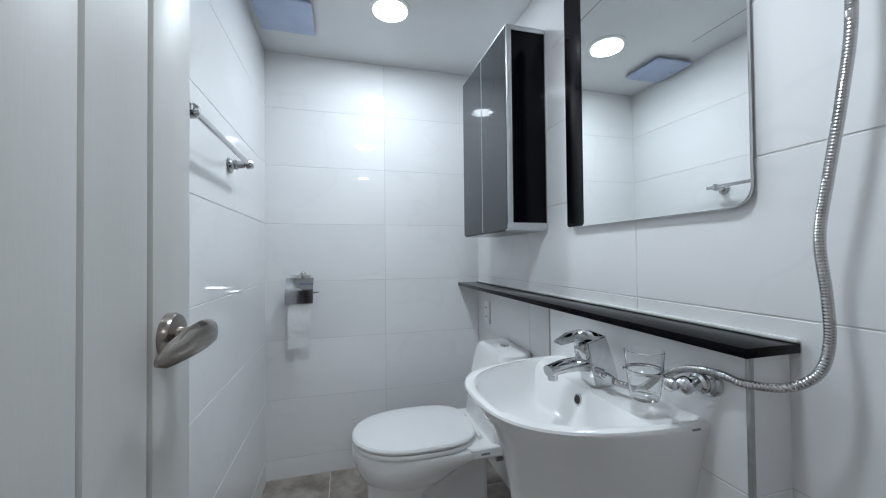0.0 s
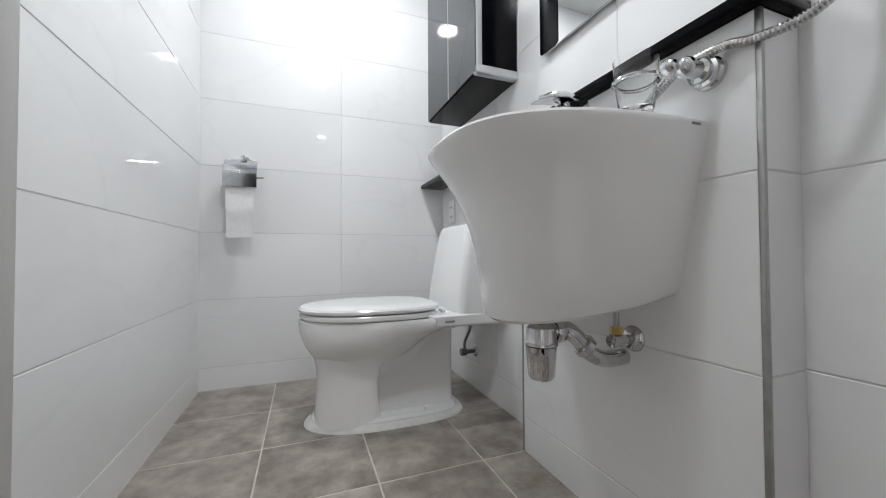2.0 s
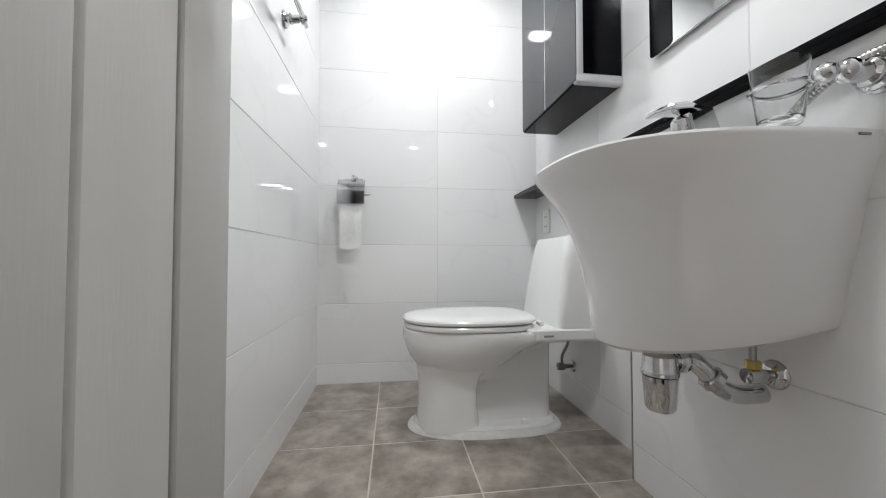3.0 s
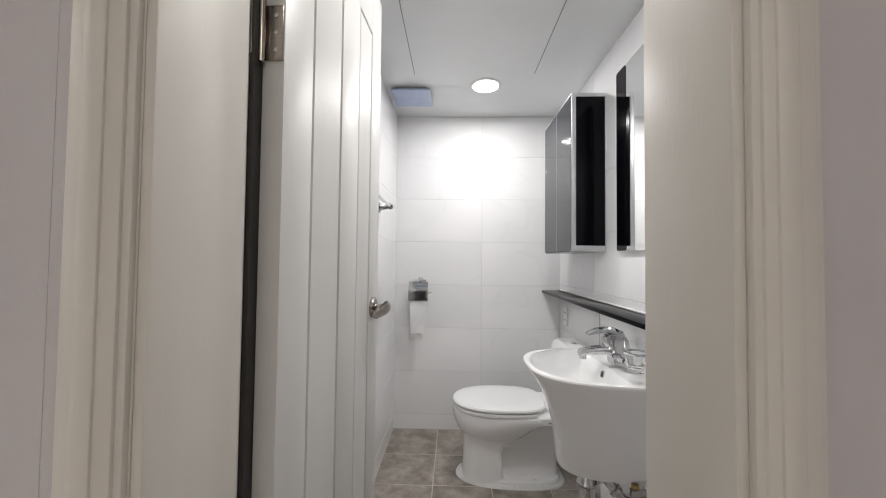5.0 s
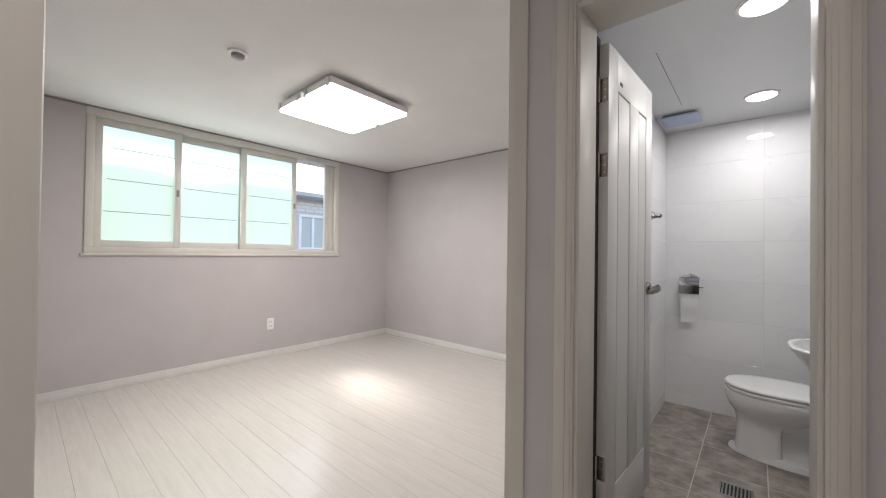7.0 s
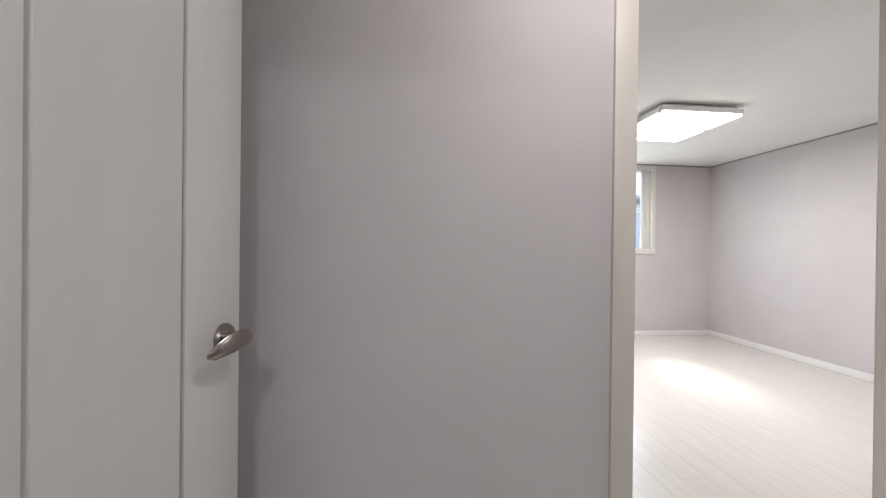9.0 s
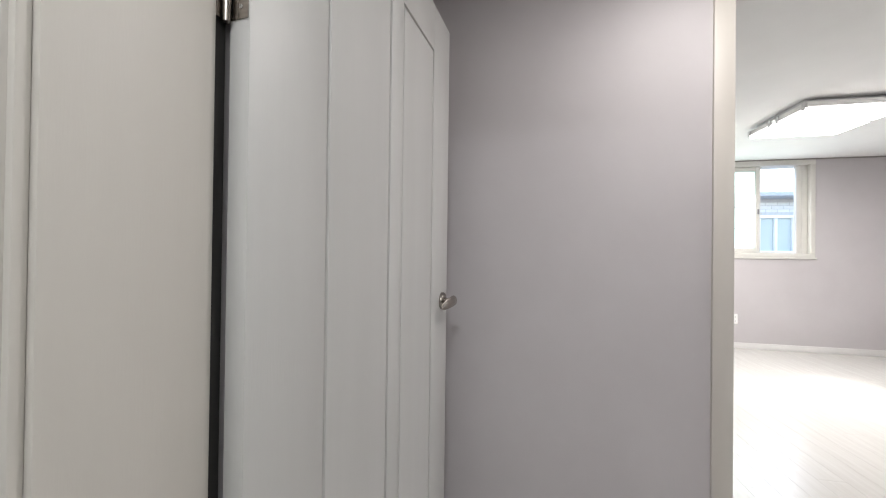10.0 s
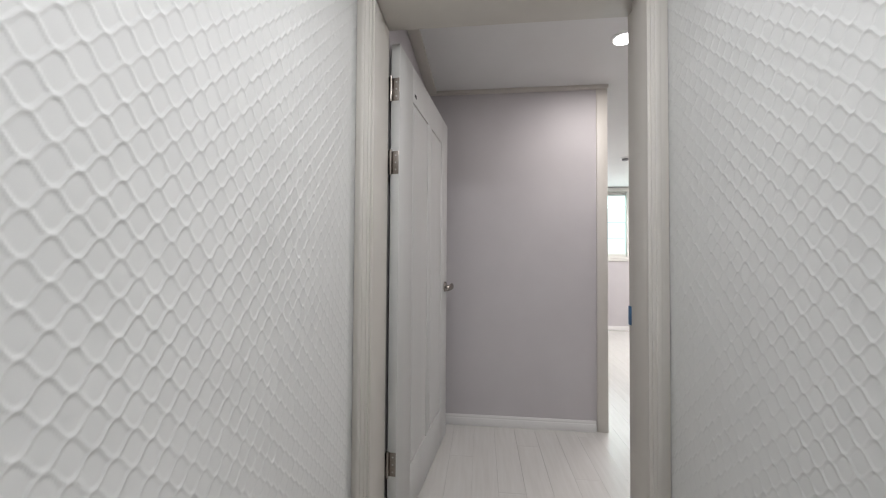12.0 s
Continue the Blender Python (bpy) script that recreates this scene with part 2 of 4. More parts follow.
def tube(points, radius, seg=10, bm=None, ribs=0.0, step=0.0):
    """A pipe along a smooth line through the points; ribs makes it a spiral hose."""
    pts = [Vector(p) for p in points]
    line = []
    for i in range(len(pts) - 1):
        p0, p1, p2, p3 = pts[max(i - 1, 0)], pts[i], pts[i + 1], pts[min(i + 2, len(pts) - 1)]
        n = max(3, int((p2 - p1).length / step)) if step else 6
        for k in range(n):
            t = k / n
            line.append(0.5 * (2 * p1 + (p2 - p0) * t + (2 * p0 - 5 * p1 + 4 * p2 - p3) * t * t + (3 * p1 - p0 - 3 * p2 + p3) * t ** 3))
    line.append(pts[-1])
    loops, side = [], None
    for i, p in enumerate(line):
        d = (line[min(i + 1, len(line) - 1)] - line[max(i - 1, 0)]).normalized()
        if side is None:
            side = d.orthogonal().normalized()
        side = (side - d * side.dot(d)).normalized()
        up = d.cross(side)
        r = radius * (1 - ribs * (i % 2))
        loops.append([p + r * (math.cos(a) * side + math.sin(a) * up) for a in (2 * math.pi * j / seg for j in range(seg))])
    return rings(loops, bm)


def rounded(x0, x1, y0, y1, r, n=5):
    """Corner points of a rectangle with round corners."""
    out = []
    for cx, cy, a0 in ((x1 - r, y1 - r, 0), (x0 + r, y1 - r, 90), (x0 + r, y0 + r, 180), (x1 - r, y0 + r, 270)):
        for k in range(n + 1):
            a = radians(a0 + 90 * k / n)
            out.append((cx + r * math.cos(a), cy + r * math.sin(a)))
    return out


TILE_MESHES = {}


def tile(parent, name, size, m, mat, thick=0.008, chamfer=0.0012):
    """One tile: w by h, its face towards local +z, shared between tiles of one size."""
    key = (name, round(size[0], 3), round(size[1], 3))
    if key not in TILE_MESHES:
        w, h = size[0] / 2, size[1] / 2
        c = chamfer
        loops = [[(-w, -h, 0), (w, -h, 0), (w, h, 0), (-w, h, 0)],
                 [(-w, -h, thick - c), (w, -h, thick - c), (w, h, thick - c), (-w, h, thick - c)],
                 [(-w + c, -h + c, thick), (w - c, -h + c, thick), (w - c, h - c, thick), (-w + c, h - c, thick)]]
        TILE_MESHES[key] = mesh_of(name, rings(loops, cap0=False), mat, smooth=False)
    ob = new(name, TILE_MESHES[key])
    ob.parent = parent
    ob.matrix_parent_inverse = Matrix.Identity(4)
    ob.matrix_basis = m
    return ob


def cuts(a, b, lines):
    """The stretches of a..b between joint lines."""
    inner = [v for v in sorted(lines) if a + 0.012 < v < b - 0.012]
    edges = [a] + inner + [b]
    return list(zip(edges, edges[1:]))


GAP = 0.0022
ROWS = [0.1 + 0.3 * k for k in range(0, 8)]


def tiled_wall(parent, across, u0, u1, z0, z1, us, turn, rows=ROWS, name="wall_tile"):
    """Tiles over a wall; across(u, z) gives the foot point of a tile's centre on the bedding."""
    for a, b in cuts(u0, u1, us):
        for c, d in cuts(z0, z1, rows):
            e, f = a + (GAP / 2 if a > u0 else 0), b - (GAP / 2 if b < u1 else 0)
            p = across((e + f) / 2, (c + d) / 2)
            tile(parent, name, (f - e, d - c - GAP), pose(*p, 90, 0, turn), MARBLE)


# ---- the large structure ----
T, G = 0.008, 0.0014   # tile thickness, depth of the joints
BATH_TOP, ROOM_TOP, FLOOR = 2.19, 2.303, 0.05
WALL_OUT = -2.205   # the hall side of the wall with the bathroom door

wall_back = structure("wall_bath_back", box(-0.16, 1.3, G, 0.16, -0.1, 2.5), GROUT, "white bathroom back wall bedding")
wall_left = structure("wall_bath_left", box(-0.155, -G, WALL_OUT + 0.002, G - 0.0005, -0.1, 2.5), GROUT, "white tiled bathroom side wall")
wall_right = structure("wall_bath_right", box(1.15 + G, 1.3, -2.02, G - 0.0005, -0.1, 2.5), GROUT, "white tiled bathroom wall beside the basin")
floor_bath = structure("floor_bath", box(-T, 1.15 + T, -2.02, T, -0.1, -0.0008), FLOOR_GROUT, "brown tiled bathroom floor")
bm = box(-0.15, 1.28, -2.2, 0.1, BATH_TOP, BATH_TOP + 0.06)
ceiling_bath = structure("ceiling_bath", bm, BATH_CEILING, "smooth white bathroom ceiling panels")
bm = boxes([(0.183, 0.187, -1.42, -0.6, BATH_TOP - 0.001, BATH_TOP + 0.02), (0.836, 0.84, -1.42, -0.6, BATH_TOP - 0.001, BATH_TOP + 0.02)])
structure("trim_ceiling_joints", bm, GREY_PLASTIC, "thin grey joints of the ceiling panels")

# bathroom door wall with its opening
DL, DR, DTOP = 0.066, 0.715, 2.06
bm = boxes([(-0.004, DL, WALL_OUT, -2.02, -0.1, 2.5), (DR, 1.2, WALL_OUT, -2.02, -0.1, 2.5), (DL, DR, WALL_OUT, -2.02, DTOP + 0.02, 2.5)])
wall_door = structure("wall_bath_door", bm, WALLPAPER, "lilac grey papered wall round the bathroom door")
structure("wall_bath_corner", box(-0.165, -0.004, WALL_OUT - 0.0005, -2.02, -0.1, 2.5), WALLPAPER, "lilac grey papered pier beside the bathroom door")
structure("threshold_bath", box(DL + 0.002, DR - 0.002, WALL_OUT + 0.01, -2.02, -0.1, FLOOR + 0.006, 0.003), BLACK_STONE, "dark stone sill of the bathroom door")

# ledge box behind the basin
structure("wall_ledge", box(1.055 + G, 1.15 + T, -1.56 + G, -0.93 - 0.001, -0.1, 0.954), GROUT, "white tiled ledge box behind the basin")

# room and hall
floor_wood = structure("floor_wood", boxes([(-3.6, 4.3, -5.0, WALL_OUT + 0.01, -0.3, FLOOR - 0.004), (-3.6, -0.156, WALL_OUT + 0.01, 0.2, -0.3, FLOOR - 0.004)]), PLANK_GAP, "pale wood plank floor")
ceiling_room = structure("ceiling_room", box(-3.6, 1.36, -5.0, 0.2, ROOM_TOP, ROOM_TOP + 0.1), CEILING_PAPER, "white papered ceiling of room and hall")
structure("wall_room_north", box(-3.6, -0.16, -0.08, 0.1, 0, 2.5), WALLPAPER, "lilac grey papered room wall")
structure("wall_room_east", box(-0.165, -0.156, -2.2, -0.08, 0, 2.5), WALLPAPER, "lilac grey papered room wall")
structure("wall_room_south", box(-3.6, -0.03, -3.9, -3.68, 0, 2.5), WALLPAPER, "lilac grey papered room wall")
WY0, WY1, WZ0, WZ1 = -3.13, -0.87, 1.146, 2.292
bm = boxes([(-3.62, -3.39, -3.9, 0.1, 0, WZ0), (-3.62, -3.39, -3.9, 0.1, WZ1, 2.5), (-3.62, -3.39, WY1, 0.1, WZ0, WZ1), (-3.62, -3.39, -3.9, WY0, WZ0, WZ1)])
structure("wall_room_window", bm, WALLPAPER, "lilac grey papered wall with a wide window")
structure("wall_hall", box(-0.03, 0.12, -5.0, -3.46, 0, 2.5), WALLPAPER, "lilac grey papered wall facing the hall")
structure("wall_hall_south", box(0.12, 1.2, -4.9, -4.638, 0, 2.5), WALLPAPER, "lilac grey papered wall behind the open door")
D2S, D2N, D2X0, D2X1 = -4.64, -3.73, 1.2, 1.408
bm = boxes([(D2X0, D2X1 - 0.004, -5.0, D2S - 0.02, 0, 2.5), (D2X0, D2X1 - 0.004, D2N + 0.02, WALL_OUT, 0, 2.5), (D2X0, D2X1 - 0.004, D2S - 0.02, D2N + 0.02, 2.1, 2.5)])
structure("wall_hall_east", bm, WALLPAPER, "papered wall with a doorway to the white corridor")

# white corridor with embossed paper
CS, CN, CX1, CTOP = -4.69, -3.695, 3.9, 2.35


def embossed(name, y, face, x0, x1, label):
    """A papered wall whose wavy diamond quilting is modelled as relief."""
    nx, nz = int((x1 - x0) / 0.0025), int((CTOP - FLOOR) / 0.0025)
    xs, zs = np.linspace(x0, x1, nx), np.linspace(FLOOR, CTOP, nz)
    X, Z = np.meshgrid(xs, zs)
    px, pz, k = 0.047, 0.0465, 0.062
    u, v = X / px, Z / pz
    bend = k * np.sin(4 * np.pi * u)
    a = np.abs((v - u + bend + 0.5) % 1 - 0.5)
    b = np.abs((v + u - bend + 0.5) % 1 - 0.5)
    near = np.minimum(a, b) * 0.031
    H = 0.0017 * np.exp(-(near / 0.0018) ** 2)
    Y = y + face * H
    verts = np.stack([X, Y, Z], -1).reshape(-1, 3)
    i = np.arange(nx * nz).reshape(nz, nx)
    q = np.stack([i[:-1, :-1], i[:-1, 1:], i[1:, 1:], i[1:, :-1]], -1).reshape(-1, 4)
    if face > 0:
        q = q[:, ::-1]
    me = bpy.data.meshes.new(name)
    me.from_pydata(verts.tolist(), [], q.tolist())
    me.materials.append(EMBOSSED)
    me.shade_smooth()
    return tagged(new(name, me), label, kind="structure")


embossed("wall_corridor_south", CS, 1, D2X1 - 0.003, 2.72, "white wallpaper embossed with wavy diamonds")
embossed("wall_corridor_north", CN, -1, D2X1 - 0.003, 2.72, "white wallpaper embossed with wavy diamonds")
bm = boxes([(D2X1 - 0.006, CX1 + 0.1, CS - 0.12, CS - 0.004, 0, 2.5), (D2X1 - 0.006, CX1 + 0.1, CN + 0.004, CN + 0.12, 0, 2.5), (CX1, CX1 + 0.1, CS - 0.004, CN + 0.004, 0, 2.5)])
structure("wall_corridor_end", bm, EMBOSSED, "plain white walls that close the corridor")
structure("ceiling_corridor", box(1.36, CX1 + 0.1, CS - 0.12, CN + 0.12, CTOP, CTOP + 0.08), CEILING_PAPER, "white papered corridor ceiling")
bm = boxes([(1.2, 1.3, -2.2, -2.02, 0, 2.5), (1.2, 1.3, -2.3, -2.2, 0, 2.5)])
structure("wall_hall_north_end", bm, WALLPAPER, "papered corner of the hall")

# crown moulding and baseboards
CR, CH = 0.035, 0.022
bm = boxes([(0.12, 0.12 + CR, -4.638, -3.45, ROOM_TOP - CH, ROOM_TOP), (0.12 + CR, 1.2, -4.638, -4.575, ROOM_TOP - CH, ROOM_TOP)], 0.004)
structure("trim_crown", bm, TRIM_PAINT, "slim cream ceiling moulding")
bm = boxes([(-3.39, -3.39 + 0.018, -3.68, -0.08, ROOM_TOP - 0.014, ROOM_TOP), (-3.39 + 0.018, -0.165, -0.098, -0.08, ROOM_TOP - 0.014, ROOM_TOP)], 0.003)
structure("trim_room_crown", bm, MOULDING, "slim ceiling moulding of the room")


def baseboard(rows):
    bm = bmesh.new()
    for x0, x1, y0, y1, nx, ny in rows:
        z = FLOOR
        for depth, h in ((0.012, 0.05), (0.009, 0.064), (0.006, 0.07)):
            if nx:
                box(min(x0, x0 + nx * depth), max(x0, x0 + nx * depth), y0, y1, z, FLOOR + h, 0.0015, bm)
            else:
                box(x0, x1, min(y0, y0 + ny * depth), max(y0, y0 + ny * depth), z, FLOOR + h, 0.0015, bm)
            z = FLOOR + h - 0.002
    return bm


structure("baseboard", baseboard([(0.12, 0.12, -4.638, -3.525, 1, 0), (0.135, 1.19, -4.638, -4.638, 0, 1), (-3.39, -3.39, -3.68, -0.08, 1, 0),
                                  (-3.376, -0.165, -0.08, -0.08, 0, -1), (0.76, 1.2, WALL_OUT, WALL_OUT, 0, -1)]), BASE_PAINT, "white profiled baseboard along the papered walls")


# ---- door frames ----
def casing(bm, x0, x1, y_face, out, z0, z1):
    """A stepped strip of casing against a wall face that looks along y."""
    w = x1 - x0
    for a, b, d in ((0, 1, 0.011), (0.12, 0.88, 0.015), (0.3, 0.62, 0.018)):
        box(x0 + a * w, x0 + b * w, min(y_face, y_face + out * d), max(y_face, y_face + out * d), z0, z1, 0.002, bm)


def bath_frame():
    ob = thing("door_frame", (0.39, -2.1, FLOOR), "cream door frame round the bathroom doorway", "door frame")
    ob.matrix_basis = Matrix.Identity(4)
    tagged(ob, kind="structure")
    yi, yo = -2.022, WALL_OUT - 0.004
    part("jamb", boxes([(DL, 0.092, yo, yi, FLOOR, DTOP), (0.0921, 0.104, yo, -2.045, FLOOR, DTOP - 0.02)], 0.002), TRIM_PAINT, ob)
    part("jamb", boxes([(0.689, DR, yo, yi, FLOOR, DTOP), (0.677, 0.6889, yo, -2.045, FLOOR, DTOP - 0.02)], 0.002), TRIM_PAINT, ob)
    # dark strip that puts the hinge gap's shade into colour
    part("gap_shade", box(0.074, 0.099, -2.021, -1.985, FLOOR, DTOP - 0.03, 0.002), DARK, ob, "dark strip standing in for the shade of the door gap")
    part("head", boxes([(DL, DR, yo, yi, DTOP - 0.02, DTOP + 0.02)], 0.002), TRIM_PAINT, ob)
    bm = bmesh.new()
    casing(bm, 0.02, 0.09, WALL_OUT, -1, FLOOR, 2.13)
    part("casing", bm, TRIM_PAINT, ob)
    bm = bmesh.new()
    casing(bm, 0.69, 0.755, WALL_OUT, -1, FLOOR, 2.13)
    part("casing", bm, TRIM_PAINT, ob)
    bm = bmesh.new()
    for d, a, b in ((0.011, 2.062, 2.13), (0.015, 2.07, 2.122), (0.018, 2.083, 2.105)):
        box(0.0902, 0.6898, WALL_OUT - d, WALL_OUT, a, b, 0.002, bm)
    part("casing", bm, TRIM_PAINT, ob)


bath_frame()


def corridor_frame():
    ob = thing("door_frame", (0, 0, 0), "cream door frame between hall and corridor", "door frame")
    tagged(ob, kind="structure")
    x0, x1 = D2X0 - 0.002, D2X1 + 0.002
    part("jamb", boxes([(x0, x1, D2S - 0.02, D2S, FLOOR, 2.065), (x0 + 0.024, x1, D2S + 0.0001, D2S + 0.012, FLOOR, 2.05)], 0.002), TRIM_PAINT, ob)
    part("jamb", boxes([(x0, x1, D2N, D2N + 0.02, FLOOR, 2.065), (x0 + 0.1, x1, D2N - 0.025, D2N - 0.0001, FLOOR, 2.05)], 0.002), TRIM_PAINT, ob)
    part("head", boxes([(x0, x1, D2S - 0.02, D2N + 0.02, 2.0652, 2.1), (x0 + 0.045, x1, D2S + 0.012, D2N - 0.025, 2.05, 2.065)], 0.002), TRIM_PAINT, ob)
    for y0, y1 in ((CS + 0.002, D2S + 0.004), (D2N - 0.029, CN - 0.002)):
        bm = bmesh.new()
        w = y1 - y0
        for a, b, d in ((0, 1, 0.012), (0.15, 0.85, 0.017), (0.32, 0.6, 0.021)):
            box(x1, x1 + d, y0 + a * w, y0 + b * w, FLOOR, 2.14, 0.002, bm)
        part("casing", bm, TRIM_PAINT, ob)
    bm = bmesh.new()
    for d, a, b in ((0.012, 2.07, 2.14), (0.017, 2.08, 2.13), (0.021, 2.092, 2.114)):
        box(x1, x1 + d, D2S + 0.006, D2N - 0.031, a, b, 0.002, bm)
    part("casing", bm, TRIM_PAINT, ob)
    # shade between jamb and leaf, painted as a thin dark strip
    part("gap_shade", box(x0 + 0.001, x0 + 0.0235, D2S + 0.0003, D2S + 0.006, FLOOR, 2.04, 0.001), DARK, ob, "dark strip standing in for the shade of the door gap")
    part("strike_plate", box(D2X0 - 0.004, D2X0 + 0.02, D2N - 0.0022, D2N + 0.006, 0.928, 0.996, 0.0008), BLUE_TAPE, ob, "strike plate under blue tape")


corridor_frame()

# end trims of the two wall ends at the room opening
bm = boxes([(0.1, 0.131, -3.52, -3.45, FLOOR, ROOM_TOP - 0.001), (-0.04, 0.1, -3.46, -3.449, FLOOR, ROOM_TOP - 0.001)], 0.003)
structure("trim_opening_hall", bm, TRIM_PAINT, "cream corner trim at the room opening")
bm = boxes([(-0.172, -0.095, WALL_OUT - 0.011, WALL_OUT - 0.0006, FLOOR, ROOM_TOP - 0.001), (-0.175, -0.1655, WALL_OUT - 0.011, -2.05, FLOOR, ROOM_TOP - 0.001)], 0.003)
structure("trim_opening_bath", bm, TRIM_PAINT, "cream corner trim at the room opening")


# ---- doors ----
def lever(parent, side):
    """A brushed lever on one face of a door: rosette, neck and bent grip."""
    ob = part("handle", turned([(0.0, 0), (0.031, 0), (0.031, 0.006), (0.028, 0.011), (0.02, 0.013), (0.0, 0.013)], (0, 0, 0), (0, side, 0), 28), NICKEL, parent, "brushed nickel lever handle")
    part("neck", turned([(0.012, 0.012), (0.011, 0.03), (0.014, 0.04), (0.014, 0.046), (0.006, 0.05)], (0, 0, 0), (0, side, 0), 18), NICKEL, ob)
    loops = []
    for k in range(11):
        s = k / 10
        x = 0.02 - 0.112 * s
        w = 0.011 + 0.009 * math.sin(math.pi * s)
        y = side * (0.05 + 0.006 * math.sin(math.pi * s) - 0.02 * s * s)
        z = -0.012 * s + 0.01 * math.sin(math.pi * s)
        tip = 1 if 0 < k < 10 else 0.45
        loops.append([(x, y + side * 0.005 * math.cos(a) * tip, z + w * tip * math.sin(a)) for a in (2 * math.pi * i / 12 for i in range(12))])
    part("grip", rings(loops), NICKEL, ob)
    return ob


def door_leaf(name, m, width, height, knob_z, spans, label):
    """A panelled door: local x from the hinge to the free edge, local z up, y across."""
    ob = new(name)
    ob.matrix_basis = m
    tagged(ob, label, "door", kind="structure")
    t = 0.018
    z0, z1 = 0.21, height - 0.155
    g = 0.0008
    a0, b0, a1, b1 = spans[0][0], spans[0][1], spans[1][0], spans[1][1]
    part("stile", box(0, a0 - g, -t, t, 0, height, 0.0008), DOOR_PAINT, ob)
    part("stile", box(b1 + g, width, -t, t, 0, height, 0.0008), DOOR_PAINT, ob)
    part("top_rail", box(a0, b1, -t, t, z1, height, 0.0008), DOOR_PAINT, ob)
    part("bottom_rail", box(a0, b1, -t, t, 0, z0, 0.0008), DOOR_PAINT, ob)
    part("mullion", box(b0, a1, -t, t, z0, z1, 0.0008), DOOR_PAINT, ob)
    for a, b in spans:
        bm = bmesh.new()
        g = 0.006
        for s in (-1, 1):
            loops = [[(a, s * (t - 0.007), z0), (b, s * (t - 0.007), z0), (b, s * (t - 0.007), z1), (a, s * (t - 0.007), z1)],
                     [(a + g, s * (t - 0.007), z0 + g), (b - g, s * (t - 0.007), z0 + g), (b - g, s * (t - 0.007), z1 - g), (a + g, s * (t - 0.007), z1 - g)],
                     [(a + g + 0.004, s * (t - 0.001), z0 + g + 0.004), (b - g - 0.004, s * (t - 0.001), z0 + g + 0.004), (b - g - 0.004, s * (t - 0.001), z1 - g - 0.004), (a + g + 0.004, s * (t - 0.001), z1 - g - 0.004)]]
            rings(loops, bm, cap0=False)
        part("panel", bm, DOOR_PAINT, ob)
    part("edge_band", boxes([(width, width + 0.0008, -t + 0.001, t - 0.001, 0.002, height - 0.002)]), TRIM_PAINT, ob)
    part("maker_label", box(a0 + 0.02, a0 + 0.05, t, t + 0.0012, z1 + 0.03, z1 + 0.045), DARK, ob, "small dark label")
    part("maker_label", box(a0 + 0.02, a0 + 0.05, -t - 0.0012, -t, z1 + 0.03, z1 + 0.045), DARK, ob, "small dark label")
    for side in (1, -1):
        h = lever(ob, side)
        h.matrix_basis = pose(width - 0.06, side * t, knob_z)
    for z in (height - 0.18, height - 0.47, 0.31):
        h = part("hinge", box(-0.0022, -0.0001, -t + 0.002, t - 0.004, z - 0.045, z + 0.045, 0.0005), NICKEL, ob, "steel butt hinge")
        part("knuckle", turned([(0.0, -0.052), (0.0055, -0.05), (0.006, 0.05), (0.0, 0.052)], (-0.008, t - 0.002, z), (0, 0, 1), 12), NICKEL, h)
        part("leaf", box(-0.026, -0.009, t + 0.004, t + 0.006, z - 0.045, z + 0.045, 0.0005), NICKEL, h)
        for k in (-0.028, 0.0, 0.028):
            part("screw", turned([(0.0035, 0), (0.0035, 0.0008), (0.0, 0.0012)], (-0.0021, -0.004, z + k), (-1, 0, 0), 8), CHROME, h)
    return ob


ang = math.degrees(math.atan2(0.6, 0.03))
door_leaf("door_bath", pose(0.118, -2.0, FLOOR + 0.012, 0, 0, ang), 0.6, 1.94, 0.965, ((0.105, 0.26), (0.38, 0.502)), "white panelled bathroom door standing open inwards")
ang2 = math.degrees(math.atan2(0.094, -0.875))
door_leaf("door_corridor", pose(1.205, -4.605, FLOOR + 0.012, 0, 0, ang2), 0.935, 1.945, 0.925, ((0.18, 0.445), (0.515, 0.765)), "white panelled door standing open against the hall wall")

# ---- bathroom: basin ----
BY = -1.24   # the basin's middle line


def d_ring(dx, hy, z, n=40, tilt=0.0, back=1.055, square=2.5):
    """A bowed outline from the wall: dx deep, hy wide to each side."""
    out = []
    for k in range(n + 1):
        a = math.pi * k / n
        c, s_ = math.cos(a), math.sin(a)
        x = back - dx * abs(s_) ** (2 / square)
        y = BY + hy * math.copysign(abs(c) ** (2 / square), c)
        out.append((x, y, z + tilt * (1 - (back - x) / dx)))
    return out


